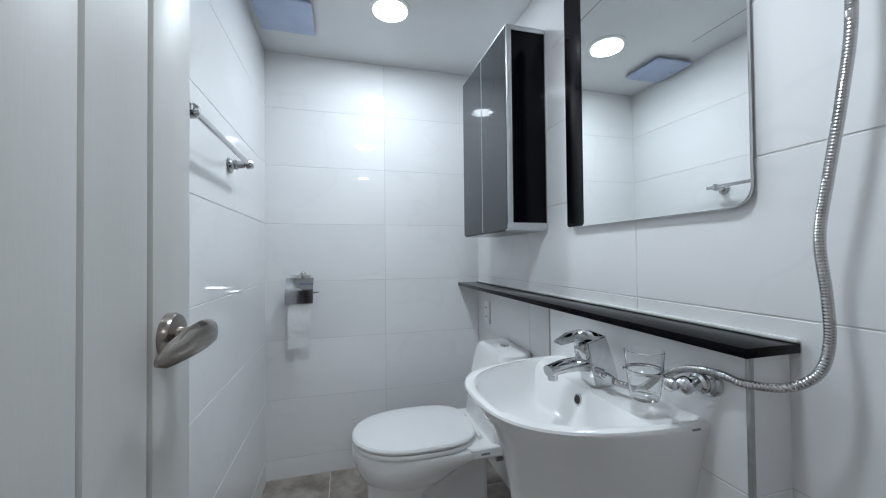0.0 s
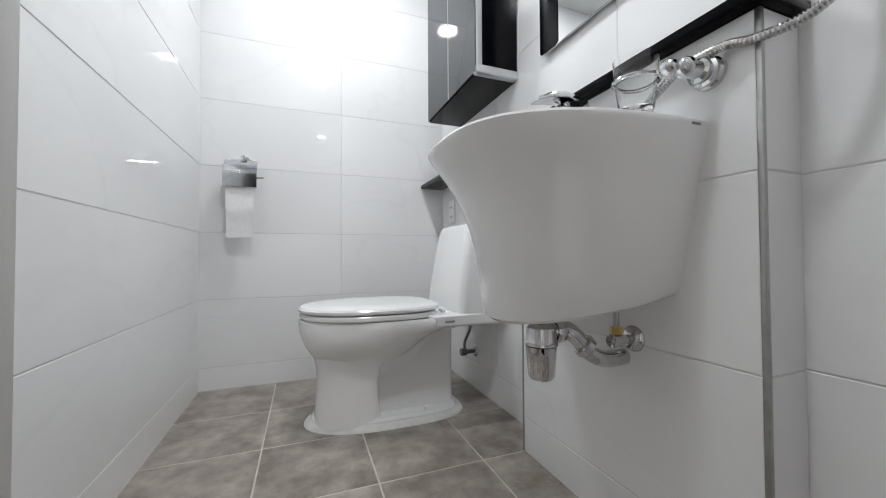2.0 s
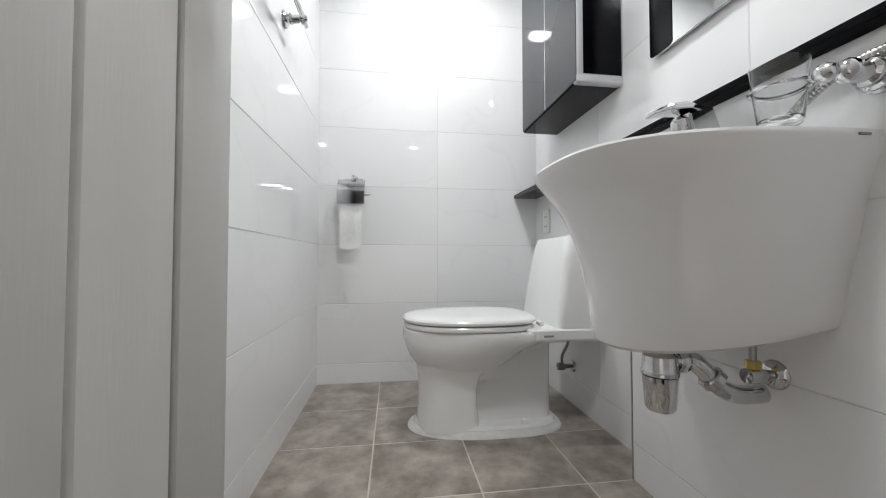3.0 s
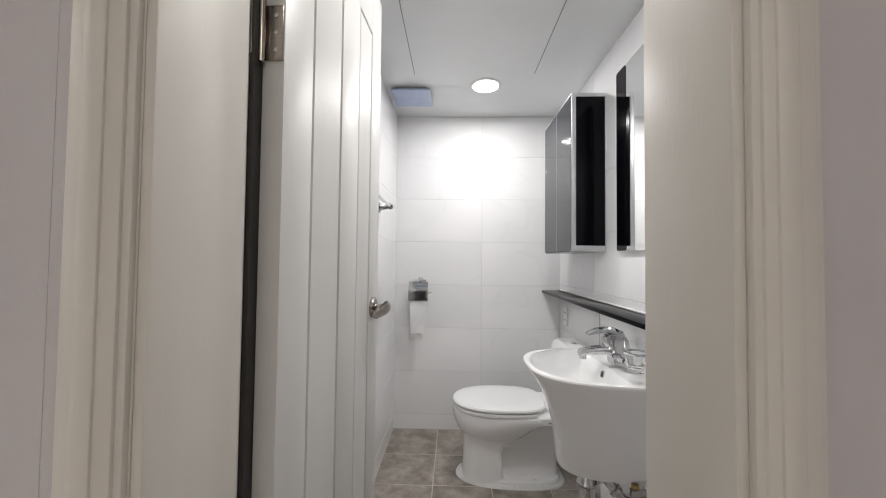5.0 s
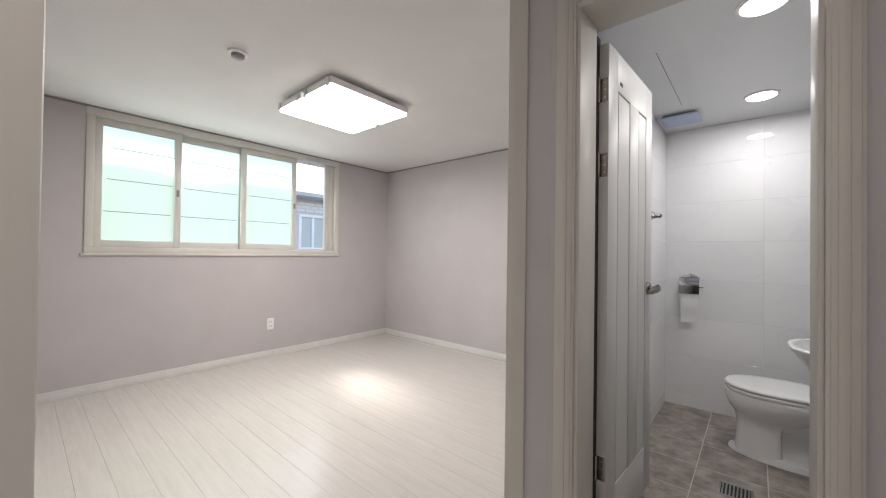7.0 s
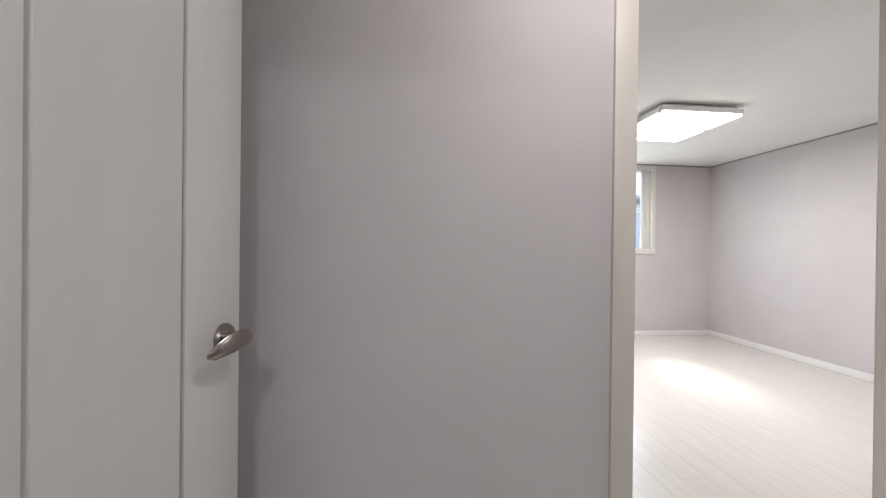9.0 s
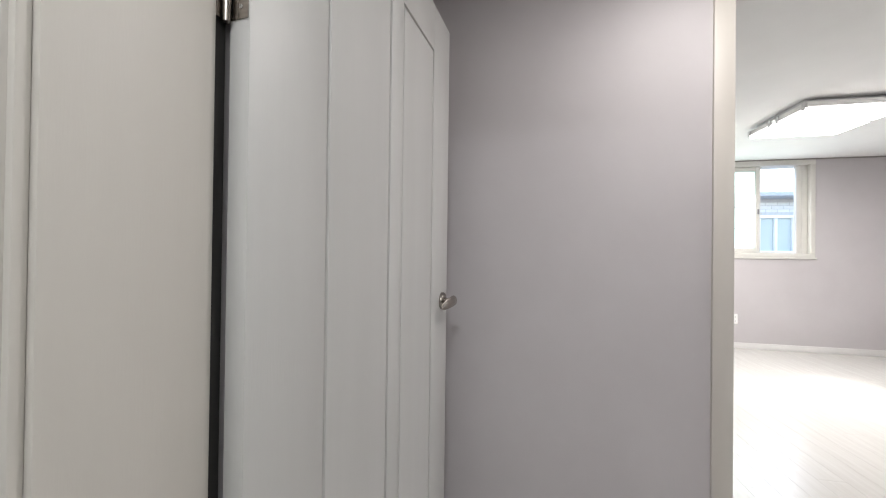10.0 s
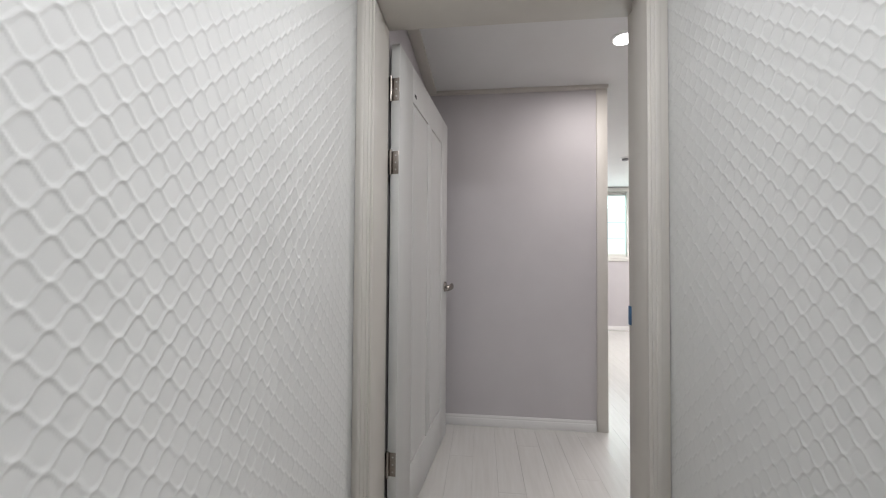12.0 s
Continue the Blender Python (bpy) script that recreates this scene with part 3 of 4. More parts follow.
def basin():
    ob = thing("washbasin", (1.055, BY, 0.49), "glossy white ceramic half-pedestal washbasin fixed to the tiled ledge", "washbasin")
    ob.matrix_basis = Matrix.Identity(4)
    shell = [d_ring(0.24, 0.155, 0.462, tilt=0.055, square=2.1), d_ring(0.262, 0.172, 0.458, tilt=0.055, square=2.1), d_ring(0.272, 0.181, 0.465, tilt=0.052, square=2.15)]
    for z, dx, hy, sq in ((0.5, 0.276, 0.188, 2.2), (0.55, 0.279, 0.195, 2.25), (0.6, 0.287, 0.203, 2.3), (0.65, 0.298, 0.214, 2.35), (0.69, 0.312, 0.221, 2.4), (0.72, 0.326, 0.227, 2.45),
                          (0.75, 0.345, 0.234, 2.5), (0.775, 0.363, 0.24, 2.6), (0.793, 0.377, 0.2445, 2.7), (0.803, 0.383, 0.2465, 2.75), (0.809, 0.3845, 0.247, 2.8), (0.8135, 0.382, 0.2455, 2.8), (0.8155, 0.375, 0.24, 2.8)):
        shell.append(d_ring(dx, hy, z - 0.005, tilt=max(0.0, 0.05 - 0.5 * (z - 0.458)), square=sq))
    inner = []
    for front, back, hy, z in ((0.688, 1.05, 0.232, 0.8145), (0.694, 0.99, 0.227, 0.8115), (0.699, 0.958, 0.222, 0.804), (0.706, 0.945, 0.216, 0.788), (0.723, 0.934, 0.202, 0.752), (0.75, 0.92, 0.176, 0.72), (0.785, 0.905, 0.135, 0.698), (0.825, 0.885, 0.06, 0.687)):
        inner.append(d_ring(back - front, hy, z - 0.005, back=back, square=2.5))
    bm = rings(shell + inner)
    part("bowl", bm, CERAMIC, ob)
    part("overflow", turned([(0.0, 0), (0.015, 0), (0.015, 0.002), (0.0115, 0.003), (0.011, 0.0005), (0.0, 0.0005)], (0.9425, BY, 0.772), (-1, 0, 0.2), 18), CHROME, ob, "small chrome overflow ring")
    # dark disc that paints the shade inside the overflow
    part("overflow_shade", turned([(0.0, 0), (0.0105, 0), (0.0, 0.001)], (0.9405, BY, 0.7725), (-1, 0, 0.2), 14), DARK, ob)
    part("drain_ring", turned([(0.0, 0), (0.03, 0), (0.03, 0.003), (0.024, 0.004), (0.0, 0.004)], (0.84, BY, 0.681), (0, 0, 1), 24), CHROME, ob)
    part("maker_mark", box(1.012, 1.03, BY - 0.249, BY - 0.2445, 0.799, 0.802), GREY_PLASTIC, ob, "thin grey printed bar")


basin()


FY = BY - 0.002   # the mixer's middle line


def faucet():
    ob = thing("basin_faucet", (0, 0, 0), "polished chrome single-lever basin mixer standing on the basin deck", "faucet")
    y = FY
    def section(x0, x1, w, z0, z1):
        return [(x0, y - w, z0), (x1, y - w, z1), (x1, y + w, z1), (x0, y + w, z0)]
    bm = rings([section(0.972, 1.038, 0.03, 0.806, 0.806), section(0.966, 1.034, 0.0295, 0.835, 0.837), section(0.956, 1.02, 0.028, 0.88, 0.886), section(0.95, 1.004, 0.026, 0.915, 0.932)])
    bmesh.ops.bevel(bm, geom=bm.edges[:], offset=0.004, segments=2, affect="EDGES")
    part("body", bm, CHROME, ob)
    loops = []
    for k in range(9):
        t = k / 8
        x, z = 0.975 - 0.115 * t, 0.858 + 0.01 * math.sin(t * 2.4) - 0.016 * t
        w, h = 0.027 - 0.005 * t, 0.019 - 0.006 * t
        loops.append([(x, y + w * math.cos(a), z + h * math.sin(a)) for a in (2 * math.pi * i / 18 for i in range(18))])
    sp = part("spout", rings(loops), CHROME, ob)
    part("aerator", turned([(0.0, 0), (0.012, 0), (0.012, 0.018), (0.0, 0.02)], (0.872, y, 0.828), (0, 0, 1), 18), CHROME, sp)
    part("cartridge_cap", turned([(0.017, 0), (0.019, 0.006), (0.019, 0.024), (0.017, 0.036), (0.01, 0.043), (0.0, 0.045)], (0.958, y, 0.872), (-0.18, 0, 1), 26), CHROME, ob)
    loops = []
    for x, z, w, h in ((1.0, 0.918, 0.022, 0.008), (0.985, 0.929, 0.025, 0.0095), (0.955, 0.934, 0.026, 0.0095), (0.92, 0.929, 0.024, 0.008), (0.9, 0.922, 0.021, 0.006), (0.885, 0.917, 0.016, 0.005)):
        loops.append([(x, y - w, z - h), (x, y - w * 0.96, z), (x, y - w * 0.6, z + h * 0.8), (x, y, z + h), (x, y + w * 0.6, z + h * 0.8), (x, y + w * 0.96, z), (x, y + w, z - h)])
    bm = rings(loops)
    bmesh.ops.bevel(bm, geom=[e for e in bm.edges if e.calc_face_angle(0) > 0.8], offset=0.0016, segments=2, affect="EDGES")
    part("lever", bm, CHROME, ob)
    part("outlet_stub", turned([(0.0, 0), (0.012, 0), (0.012, 0.02), (0.008, 0.022), (0.008, 0.035), (0.0, 0.035)], (0.985, y - 0.024, 0.842), (0, -1, 0), 16), CHROME, ob)


faucet()

ob = thing("shower_hose", (0, 0, 0), "ribbed chrome shower hose hanging in a loop from the mixer", "shower hose")
line = [(0.978, FY - 0.05, 0.842), (0.99, FY - 0.09, 0.836), (1.01, -1.365, 0.838), (1.02, -1.41, 0.872), (1.03, -1.46, 0.905), (1.038, -1.52, 0.912), (1.048, -1.555, 0.906), (1.07, -1.603, 0.913), (1.088, -1.634, 0.942), (1.097, -1.644, 0.99),
        (1.1, -1.641, 1.06), (1.1, -1.634, 1.15), (1.1, -1.646, 1.24), (1.1, -1.665, 1.36), (1.1, -1.678, 1.48), (1.1, -1.675, 1.68), (1.1, -1.665, 1.8)]
part("hose", tube(line, 0.0078, 12, None, 0.13, 0.0025), HOSE_STEEL, ob)
part("coupling", turned([(0.009, 0), (0.0105, 0.002), (0.0105, 0.024), (0.009, 0.028)], (0.978, FY - 0.052, 0.842), (0.1, -1, -0.05), 14), CHROME, ob)

ob = thing("hand_shower", (0, 0, 0), "chrome hand shower resting in its wall bracket", "shower head")
part("bracket", turned([(0.0, 0), (0.028, 0), (0.028, 0.006), (0.012, 0.012), (0.012, 0.035), (0.018, 0.04), (0.018, 0.07), (0.0, 0.07)], (1.15, -1.66, 1.83), (-1, 0, 0), 20), CHROME, ob)
part("handle", turned([(0.011, 0), (0.012, 0.02), (0.011, 0.1), (0.014, 0.17), (0.012, 0.18)], (1.1, -1.66, 1.79), (-0.25, 0, 1), 16), CHROME, ob)
part("spray_face", turned([(0.0, 0), (0.035, 0), (0.042, 0.012), (0.03, 0.03), (0.0, 0.034)], (1.03, -1.66, 1.965), (0.8, 0, 0.6), 24), CHROME, ob)


ob = thing("pipe_flange", (0, 0, 0), "round chrome pipe flange on the tiled wall", "pipe flange")
part("flange", turned([(0.0, 0), (0.027, 0), (0.027, 0.004), (0.022, 0.01), (0.015, 0.013), (0.0, 0.013)], (1.15, -1.738, 1.06), (-1, 0, 0), 28), CHROME, ob)
part("pipe", turned([(0.013, 0.014), (0.013, 0.035), (0.017, 0.037), (0.017, 0.055), (0.0, 0.057)], (1.15, -1.738, 1.06), (-1, 0, 0), 18), CHROME, ob)


def tumbler_holder():
    ob = thing("tumbler_holder", (0, 0, 0), "chrome wall holder with a ring for a tumbler", "tumbler holder")
    f = (1.055, -1.488, 0.886)
    part("flange", turned([(0.0, 0), (0.027, 0), (0.027, 0.008), (0.024, 0.012), (0.024, 0.018), (0.019, 0.02), (0.019, 0.03), (0.014, 0.034), (0.013, 0.055), (0.017, 0.058), (0.0165, 0.064), (0.012, 0.072), (0.006, 0.076), (0.0, 0.077)], f, (-1, 0, 0), 26), CHROME, ob)
    part("ball", turned([(0.0, -0.014), (0.008, -0.012), (0.0135, -0.004), (0.0135, 0.004), (0.008, 0.012), (0.0, 0.014)], (0.973, -1.478, 0.887), (0, 1, 0), 18), CHROME, ob)
    cx, cy, r = 0.977, -1.413, 0.037
    part("arm", tube([(0.973, -1.478, 0.887), (0.98, -1.46, 0.89), (0.98, cy - r, 0.893)], 0.004, 10), CHROME, ob)
    ring = [[(cx + (r + 0.0035 * math.cos(b)) * math.cos(a), cy + (r + 0.0035 * math.cos(b)) * math.sin(a), 0.893 + 0.0035 * math.sin(b)) for b in (2 * math.pi * j / 8 for j in range(8))]
            for a in (2 * math.pi * i / 36 for i in range(37))]
    part("ring", rings(ring, cap0=False, cap1=False), CHROME, ob)
    glass = thing("tumbler", (0, 0, 0), "clear glass tumbler hanging in the chrome ring", "tumbler")
    g = turned([(0.0, 0.848), (0.026, 0.848), (0.0285, 0.855), (0.033, 0.893), (0.0375, 0.945), (0.0362, 0.9455), (0.031, 0.893), (0.0262, 0.858), (0.0, 0.856)], (cx, cy, -0.012), (0, 0, 1), 36)
    part("glass_body", g, GLASS, glass)


tumbler_holder()


def waste_trap():
    ob = thing("basin_trap", (0, 0, 0), "chrome bottle trap and valve under the washbasin", "drain trap")
    c = (0.872, -1.275)
    part("bottle", turned([(0.0, 0.345), (0.022, 0.346), (0.026, 0.352), (0.03, 0.405), (0.0305, 0.41)], (c[0], c[1], 0), (0, 0, 1), 26), CHROME, ob)
    part("collar", turned([(0.0, 0.4102), (0.0305, 0.411), (0.0325, 0.413), (0.0325, 0.418), (0.031, 0.42), (0.029, 0.447), (0.022, 0.453), (0.016, 0.456), (0.016, 0.52)], (c[0], c[1], 0), (0, 0, 1), 26), CHROME, ob)
    part("elbow", tube([(0.89, -1.275, 0.435), (0.925, -1.28, 0.44), (0.945, -1.29, 0.425), (0.972, -1.3, 0.392), (1.005, -1.305, 0.378), (1.062, -1.305, 0.378)], 0.017, 16), CHROME, ob)
    part("nut", turned([(0.022, 0), (0.024, 0.003), (0.024, 0.018), (0.022, 0.021)], (0.9, -1.276, 0.437), (1, -0.05, 0), 16), CHROME, ob)
    part("nut", turned([(0.021, 0), (0.024, 0.003), (0.024, 0.016), (0.021, 0.019)], (0.955, -1.294, 0.412), (0.7, -0.2, -0.7), 16), CHROME, ob)
    v = thing("angle_valve", (0, 0, 0), "chrome and brass angle valve on the tiled ledge", "valve")
    part("flange", turned([(0.0, 0), (0.027, 0), (0.026, 0.004), (0.02, 0.01), (0.012, 0.013), (0.0, 0.013)], (1.056, -1.33, 0.42), (-1, 0, 0), 26), CHROME, v)
    part("body", turned([(0.009, 0.01), (0.009, 0.03), (0.0135, 0.032), (0.0135, 0.06), (0.0, 0.062)], (1.056, -1.33, 0.42), (-1, 0, 0), 16), CHROME, v)
    part("nut", turned([(0.0, 0), (0.0125, 0), (0.0125, 0.014), (0.0, 0.016)], (1.01, -1.33, 0.433), (0, 0, 1), 6), BRASS, v, "brass nut")
    part("pipe", turned([(0.006, 0), (0.006, 0.075)], (1.01, -1.33, 0.446), (0, 0, 1), 12), STEEL_TRIM, v)


waste_trap()


# ---- bathroom: toilet ----
TY = -0.5


def egg(x_front, x_back, hw, z, n=44, front=2.2, back=2.6, mid=0.52):
    """An egg-shaped outline along x, narrow end to the room."""
    xm = x_front + (x_back - x_front) * mid
    out = []
    for k in range(n):
        a = 2 * math.pi * k / n
        c, s_ = math.cos(a), math.sin(a)
        e = back if c > 0 else front
        x = xm + (x_back - xm if c > 0 else xm - x_front) * math.copysign(abs(c) ** (2 / e), c)
        out.append((x, TY + hw * math.copysign(abs(s_) ** (2 / e), s_), z))
    return out


def toilet():
    ob = thing("toilet", (0, 0, 0), "white one-piece ceramic toilet with its lid closed", "toilet")
    body = rings([egg(0.5, 0.74, 0.085, 0.17, back=3), egg(0.486, 0.76, 0.1, 0.2, back=3), egg(0.462, 0.8, 0.132, 0.235, back=2.8), egg(0.438, 0.84, 0.162, 0.27, back=2.8), egg(0.424, 0.88, 0.179, 0.302, back=3), egg(0.416, 0.94, 0.187, 0.33, back=4),
                  egg(0.413, 0.985, 0.19, 0.345, back=5), egg(0.413, 0.99, 0.19, 0.366, back=5), egg(0.419, 0.99, 0.186, 0.372, back=5)])
    part("bowl", body, CERAMIC, ob)
    foot = [egg(x0, x1, w, z, front=2.3, back=9, mid=0.55) for z, x0, x1, w in ((0.012, 0.462, 0.688, 0.126), (0.04, 0.466, 0.684, 0.122), (0.1, 0.47, 0.68, 0.117), (0.16, 0.472, 0.68, 0.115), (0.2, 0.47, 0.69, 0.117), (0.24, 0.462, 0.72, 0.128), (0.28, 0.448, 0.78, 0.15))]
    part("pedestal", rings(foot), CERAMIC, ob)
    part("rear_web", rings([[(x, y, z) for x, y in rounded(0.64, 0.975, TY - w, TY + w, 0.03)] for z, w in ((0.012, 0.074), (0.1, 0.07), (0.2, 0.07), (0.34, 0.075))]), CERAMIC, ob)
    part("rear_deck", rings([[(x, y, z) for x, y in rounded(0.84, 1.14, TY - 0.19 + e, TY + 0.19 - e, 0.03)] for z, e in ((0.338, 0.006), (0.346, 0.0), (0.376, 0.0), (0.381, 0.005))]), CERAMIC, ob)
    curve = [(0.62, 0.183), (0.7, 0.186), (0.775, 0.192), (0.808, 0.212), (0.838, 0.256), (0.872, 0.291), (0.91, 0.31), (0.95, 0.314), (0.985, 0.316), (0.985, 0.345), (0.62, 0.345)]
    trap = rings([[(x, TY + side * 0.106, z) for x, z in curve] for side in (-1, 1)])
    bmesh.ops.bevel(trap, geom=trap.edges[:], offset=0.009, segments=3, affect="EDGES")
    part("trapway", trap, CERAMIC, ob)
    for side in (-1, 1):
        part("floor_cap", turned([(0.011, 0), (0.011, 0.018), (0.007, 0.026), (0.0, 0.027)], (0.85, TY + side * 0.112, 0.02), (0, 0, 1), 14), WHITE_PLASTIC, ob)
    part("foot", rings([egg(0.455, 0.99, 0.132, 0.004, back=4), egg(0.455, 0.99, 0.132, 0.022, back=4), egg(0.462, 0.985, 0.124, 0.032, back=4)]), CERAMIC, ob)
    part("caulk", rings([egg(0.432, 1.02, 0.153, 0.0, back=3.2), egg(0.436, 1.016, 0.149, 0.008, back=3.4), egg(0.453, 0.995, 0.134, 0.018, back=4)]), CAULK, ob, "rough white caulking round the foot")
    seat = rings([egg(0.421, 0.9, 0.188, 0.3745, back=3.2), egg(0.417, 0.905, 0.191, 0.3785, back=3.2), egg(0.417, 0.905, 0.191, 0.3885, back=3.2), egg(0.421, 0.9, 0.188, 0.3925, back=3.2)])
    part("seat", seat, SEAT_PLASTIC, ob)
    lid = rings([egg(0.42, 0.905, 0.186, 0.396, back=3.2), egg(0.414, 0.91, 0.192, 0.3995, back=3.2), egg(0.413, 0.911, 0.193, 0.4075, back=3.2), egg(0.42, 0.906, 0.188, 0.4145, back=3.2), egg(0.45, 0.885, 0.165, 0.4195, back=3), egg(0.52, 0.83, 0.11, 0.4215, back=3)])
    part("lid", lid, SEAT_PLASTIC, ob)
    for side in (-1, 1):
        part("hinge", turned([(0.0, -0.02), (0.009, -0.019), (0.009, 0.019), (0.0, 0.02)], (0.918, TY + side * 0.1, 0.3895), (0, 1, 0), 14), SEAT_PLASTIC, ob)
    tank = []
    for z, x0, hw, r in ((0.342, 0.952, 0.178, 0.025), (0.348, 0.947, 0.184, 0.03), (0.41, 0.952, 0.184, 0.03), (0.52, 0.968, 0.178, 0.03), (0.63, 0.985, 0.168, 0.032), (0.69, 0.997, 0.158, 0.035), (0.71, 1.005, 0.15, 0.035), (0.718, 1.02, 0.135, 0.03)):
        tank.append([(x, y, z) for x, y in rounded(x0, 1.147, TY - hw, TY + hw, r, 6)])
    part("tank", rings(tank), CERAMIC, ob)
    part("flush_button", turned([(0.0, 0), (0.022, 0), (0.022, 0.004), (0.018, 0.007), (0.0, 0.007)], (1.085, TY, 0.717), (0, 0, 1), 24), CHROME, ob)
    part("printed_mark", box(0.895, 0.93, TY - 0.1918, TY - 0.1895, 0.355, 0.362), GREY_PLASTIC, ob, "small grey printed bars")
    part("printed_mark", box(0.9985, 1.0005, TY + 0.115, TY + 0.13, 0.68, 0.69), GREY_PLASTIC, ob, "small grey printed bars")
    v = thing("toilet_valve", (0, 0, 0), "dark and chrome stop valve behind the toilet", "valve")
    part("flange", turned([(0.0, 0), (0.026, 0), (0.02, 0.008), (0.0, 0.01)], (1.15, -0.4, 0.165), (-1, 0, 0), 20), CHROME, v)
    part("body", turned([(0.009, 0.005), (0.01, 0.04), (0.016, 0.045), (0.016, 0.07), (0.0, 0.072)], (1.15, -0.4, 0.165), (-1, 0, 0), 16), GREY_PLASTIC, v, "dark valve body")
    part("hose", tube([(1.1, -0.4, 0.17), (1.1, -0.4, 0.21), (1.105, -0.44, 0.27), (1.11, -0.46, 0.345)], 0.006, 8), GREY_PLASTIC, v)


toilet()


# ---- bathroom: fittings ----
def cabinet():
    ob = thing("wall_cabinet", (0, 0, 0), "tall bathroom wall cabinet with dark glass doors and silver edges", "cabinet")
    x0, x1, y0, y1, z0, z1 = 0.98, 1.149, -0.772, -0.262, 1.222, 2.0
    part("body", box(x0 + 0.022, x1, y0 + 0.003, y1 - 0.003, z0 + 0.003, z1 - 0.003), BLACK_GLOSS, ob, "black lacquered body")
    ym = (y0 + y1) / 2
    for a, b in ((y0 + 0.004, ym - 0.0015), (ym + 0.0015, y1)):
        part("door", box(x0, x0 + 0.018, a, b, z0 + 0.004, z1 - 0.004), DARK_GLASS, ob, "dark reflecting glass door")
    bm = boxes([(x0 + 0.002, x0 + 0.024, y0 - 0.001, y0 + 0.0035, z0, z1), (x1 - 0.004, x1, y0 - 0.001, y0 + 0.0035, z0, z1), (x0 + 0.024, x1 - 0.004, y0 - 0.001, y0 + 0.0035, z1 - 0.014, z1)], 0.001)
    part("edge_frame", bm, SILVER, ob, "silver edge profile")
    part("bottom_rail", box(x0 + 0.0005, x1, y0 - 0.002, y0 + 0.03, z0 - 0.003, z0 + 0.03, 0.009, None, 4), SILVER, ob, "silver rounded bottom rail")
    part("door_seam", box(x0 - 0.0006, x0 + 0.01, ym - 0.0014, ym + 0.0014, z0 + 0.005, z1 - 0.005), SILVER, ob, "thin silver line between the doors")
    part("top_rail", box(x0 + 0.002, x1, y0 - 0.001, y1, z1 - 0.003, z1 + 0.004, 0.001), SILVER, ob)
    part("bottom_panel", box(x0 + 0.006, x1, y0 + 0.02, y1 - 0.002, z0 - 0.002, z0 + 0.004), BLACK_GLOSS, ob)


cabinet()


def mirror():
    ob = thing("wall_mirror", (0, 0, 0), "wall mirror with round corners and a black side strip", "mirror")
    y0, y1, z0, z1 = -1.515, -0.92, 1.218, 2.02

    def plate(a, b, c, d, x0, x1, r):
        return rings([[(x0, y, z) for y, z in rounded(a, b, c, d, r, 8)], [(x1, y, z) for y, z in rounded(a, b, c, d, r, 8)]])
    part("backing", plate(y0 + 0.008, y1 - 0.008, z0 + 0.008, z1 - 0.008, 1.149, 1.1395, 0.036), BLACK_GLOSS, ob, "dark backing of the mirror")
    part("glass_plate", plate(y0 + 0.002, y1 - 0.002, z0 + 0.002, z1 - 0.002, 1.1365, 1.1345, 0.038), MIRROR, ob, "mirror glass")
    part("edge", plate(y0, y1, z0, z1, 1.1395, 1.1366, 0.04), SILVER, ob, "thin silver edge")
    part("side_strip", plate(y1 - 0.09, y1 - 0.0035, z0 + 0.0035, z1 - 0.0035, 1.1344, 1.1328, 0.012), BLACK_GLOSS, ob, "black glass strip")


mirror()

shelf = new("ledge_shelf", mesh_of("ledge_shelf", box(1.024, 1.149, -1.577, -0.001, 0.955, 0.972, 0.0015), BLACK_STONE))
tagged(shelf, "long black stone shelf on top of the tiled ledge", "shelf")
structure("trim_shelf_seal", box(1.138, 1.1495, -1.577, -0.002, 0.972, 0.98, 0.003), CAULK, "white seal along the shelf")
structure("trim_ledge_corner", box(1.0535, 1.0625, -1.5615, -1.5525, 0.0, 0.954, 0.002), STEEL_TRIM, "steel corner profile of the ledge")
structure("trim_ledge_edge", box(1.0535, 1.0575, -0.9315, -0.927, 0.0, 0.954, 0.0), STEEL_TRIM, "thin edge profile of the ledge")


def towel_bar():
    ob = thing("towel_bar", (0, 0, 0), "chrome towel bar on the tiled wall", "towel bar")
    for y in (-1.1, -0.605):
        part("post", turned([(0.0, 0), (0.029, 0), (0.028, 0.006), (0.019, 0.011), (0.015, 0.018), (0.019, 0.023), (0.014, 0.029), (0.013, 0.052), (0.0175, 0.057), (0.0165, 0.07), (0.009, 0.078), (0.0, 0.079)], (0.0, y, 1.453), (1, 0, 0.1), 22), CHROME, ob)
    part("bar", turned([(0.0, -0.006), (0.0085, -0.004), (0.0085, 0.566), (0.0, 0.568)], (0.064, -1.13, 1.4605), (0, 1, 0), 16), CHROME, ob)


towel_bar()


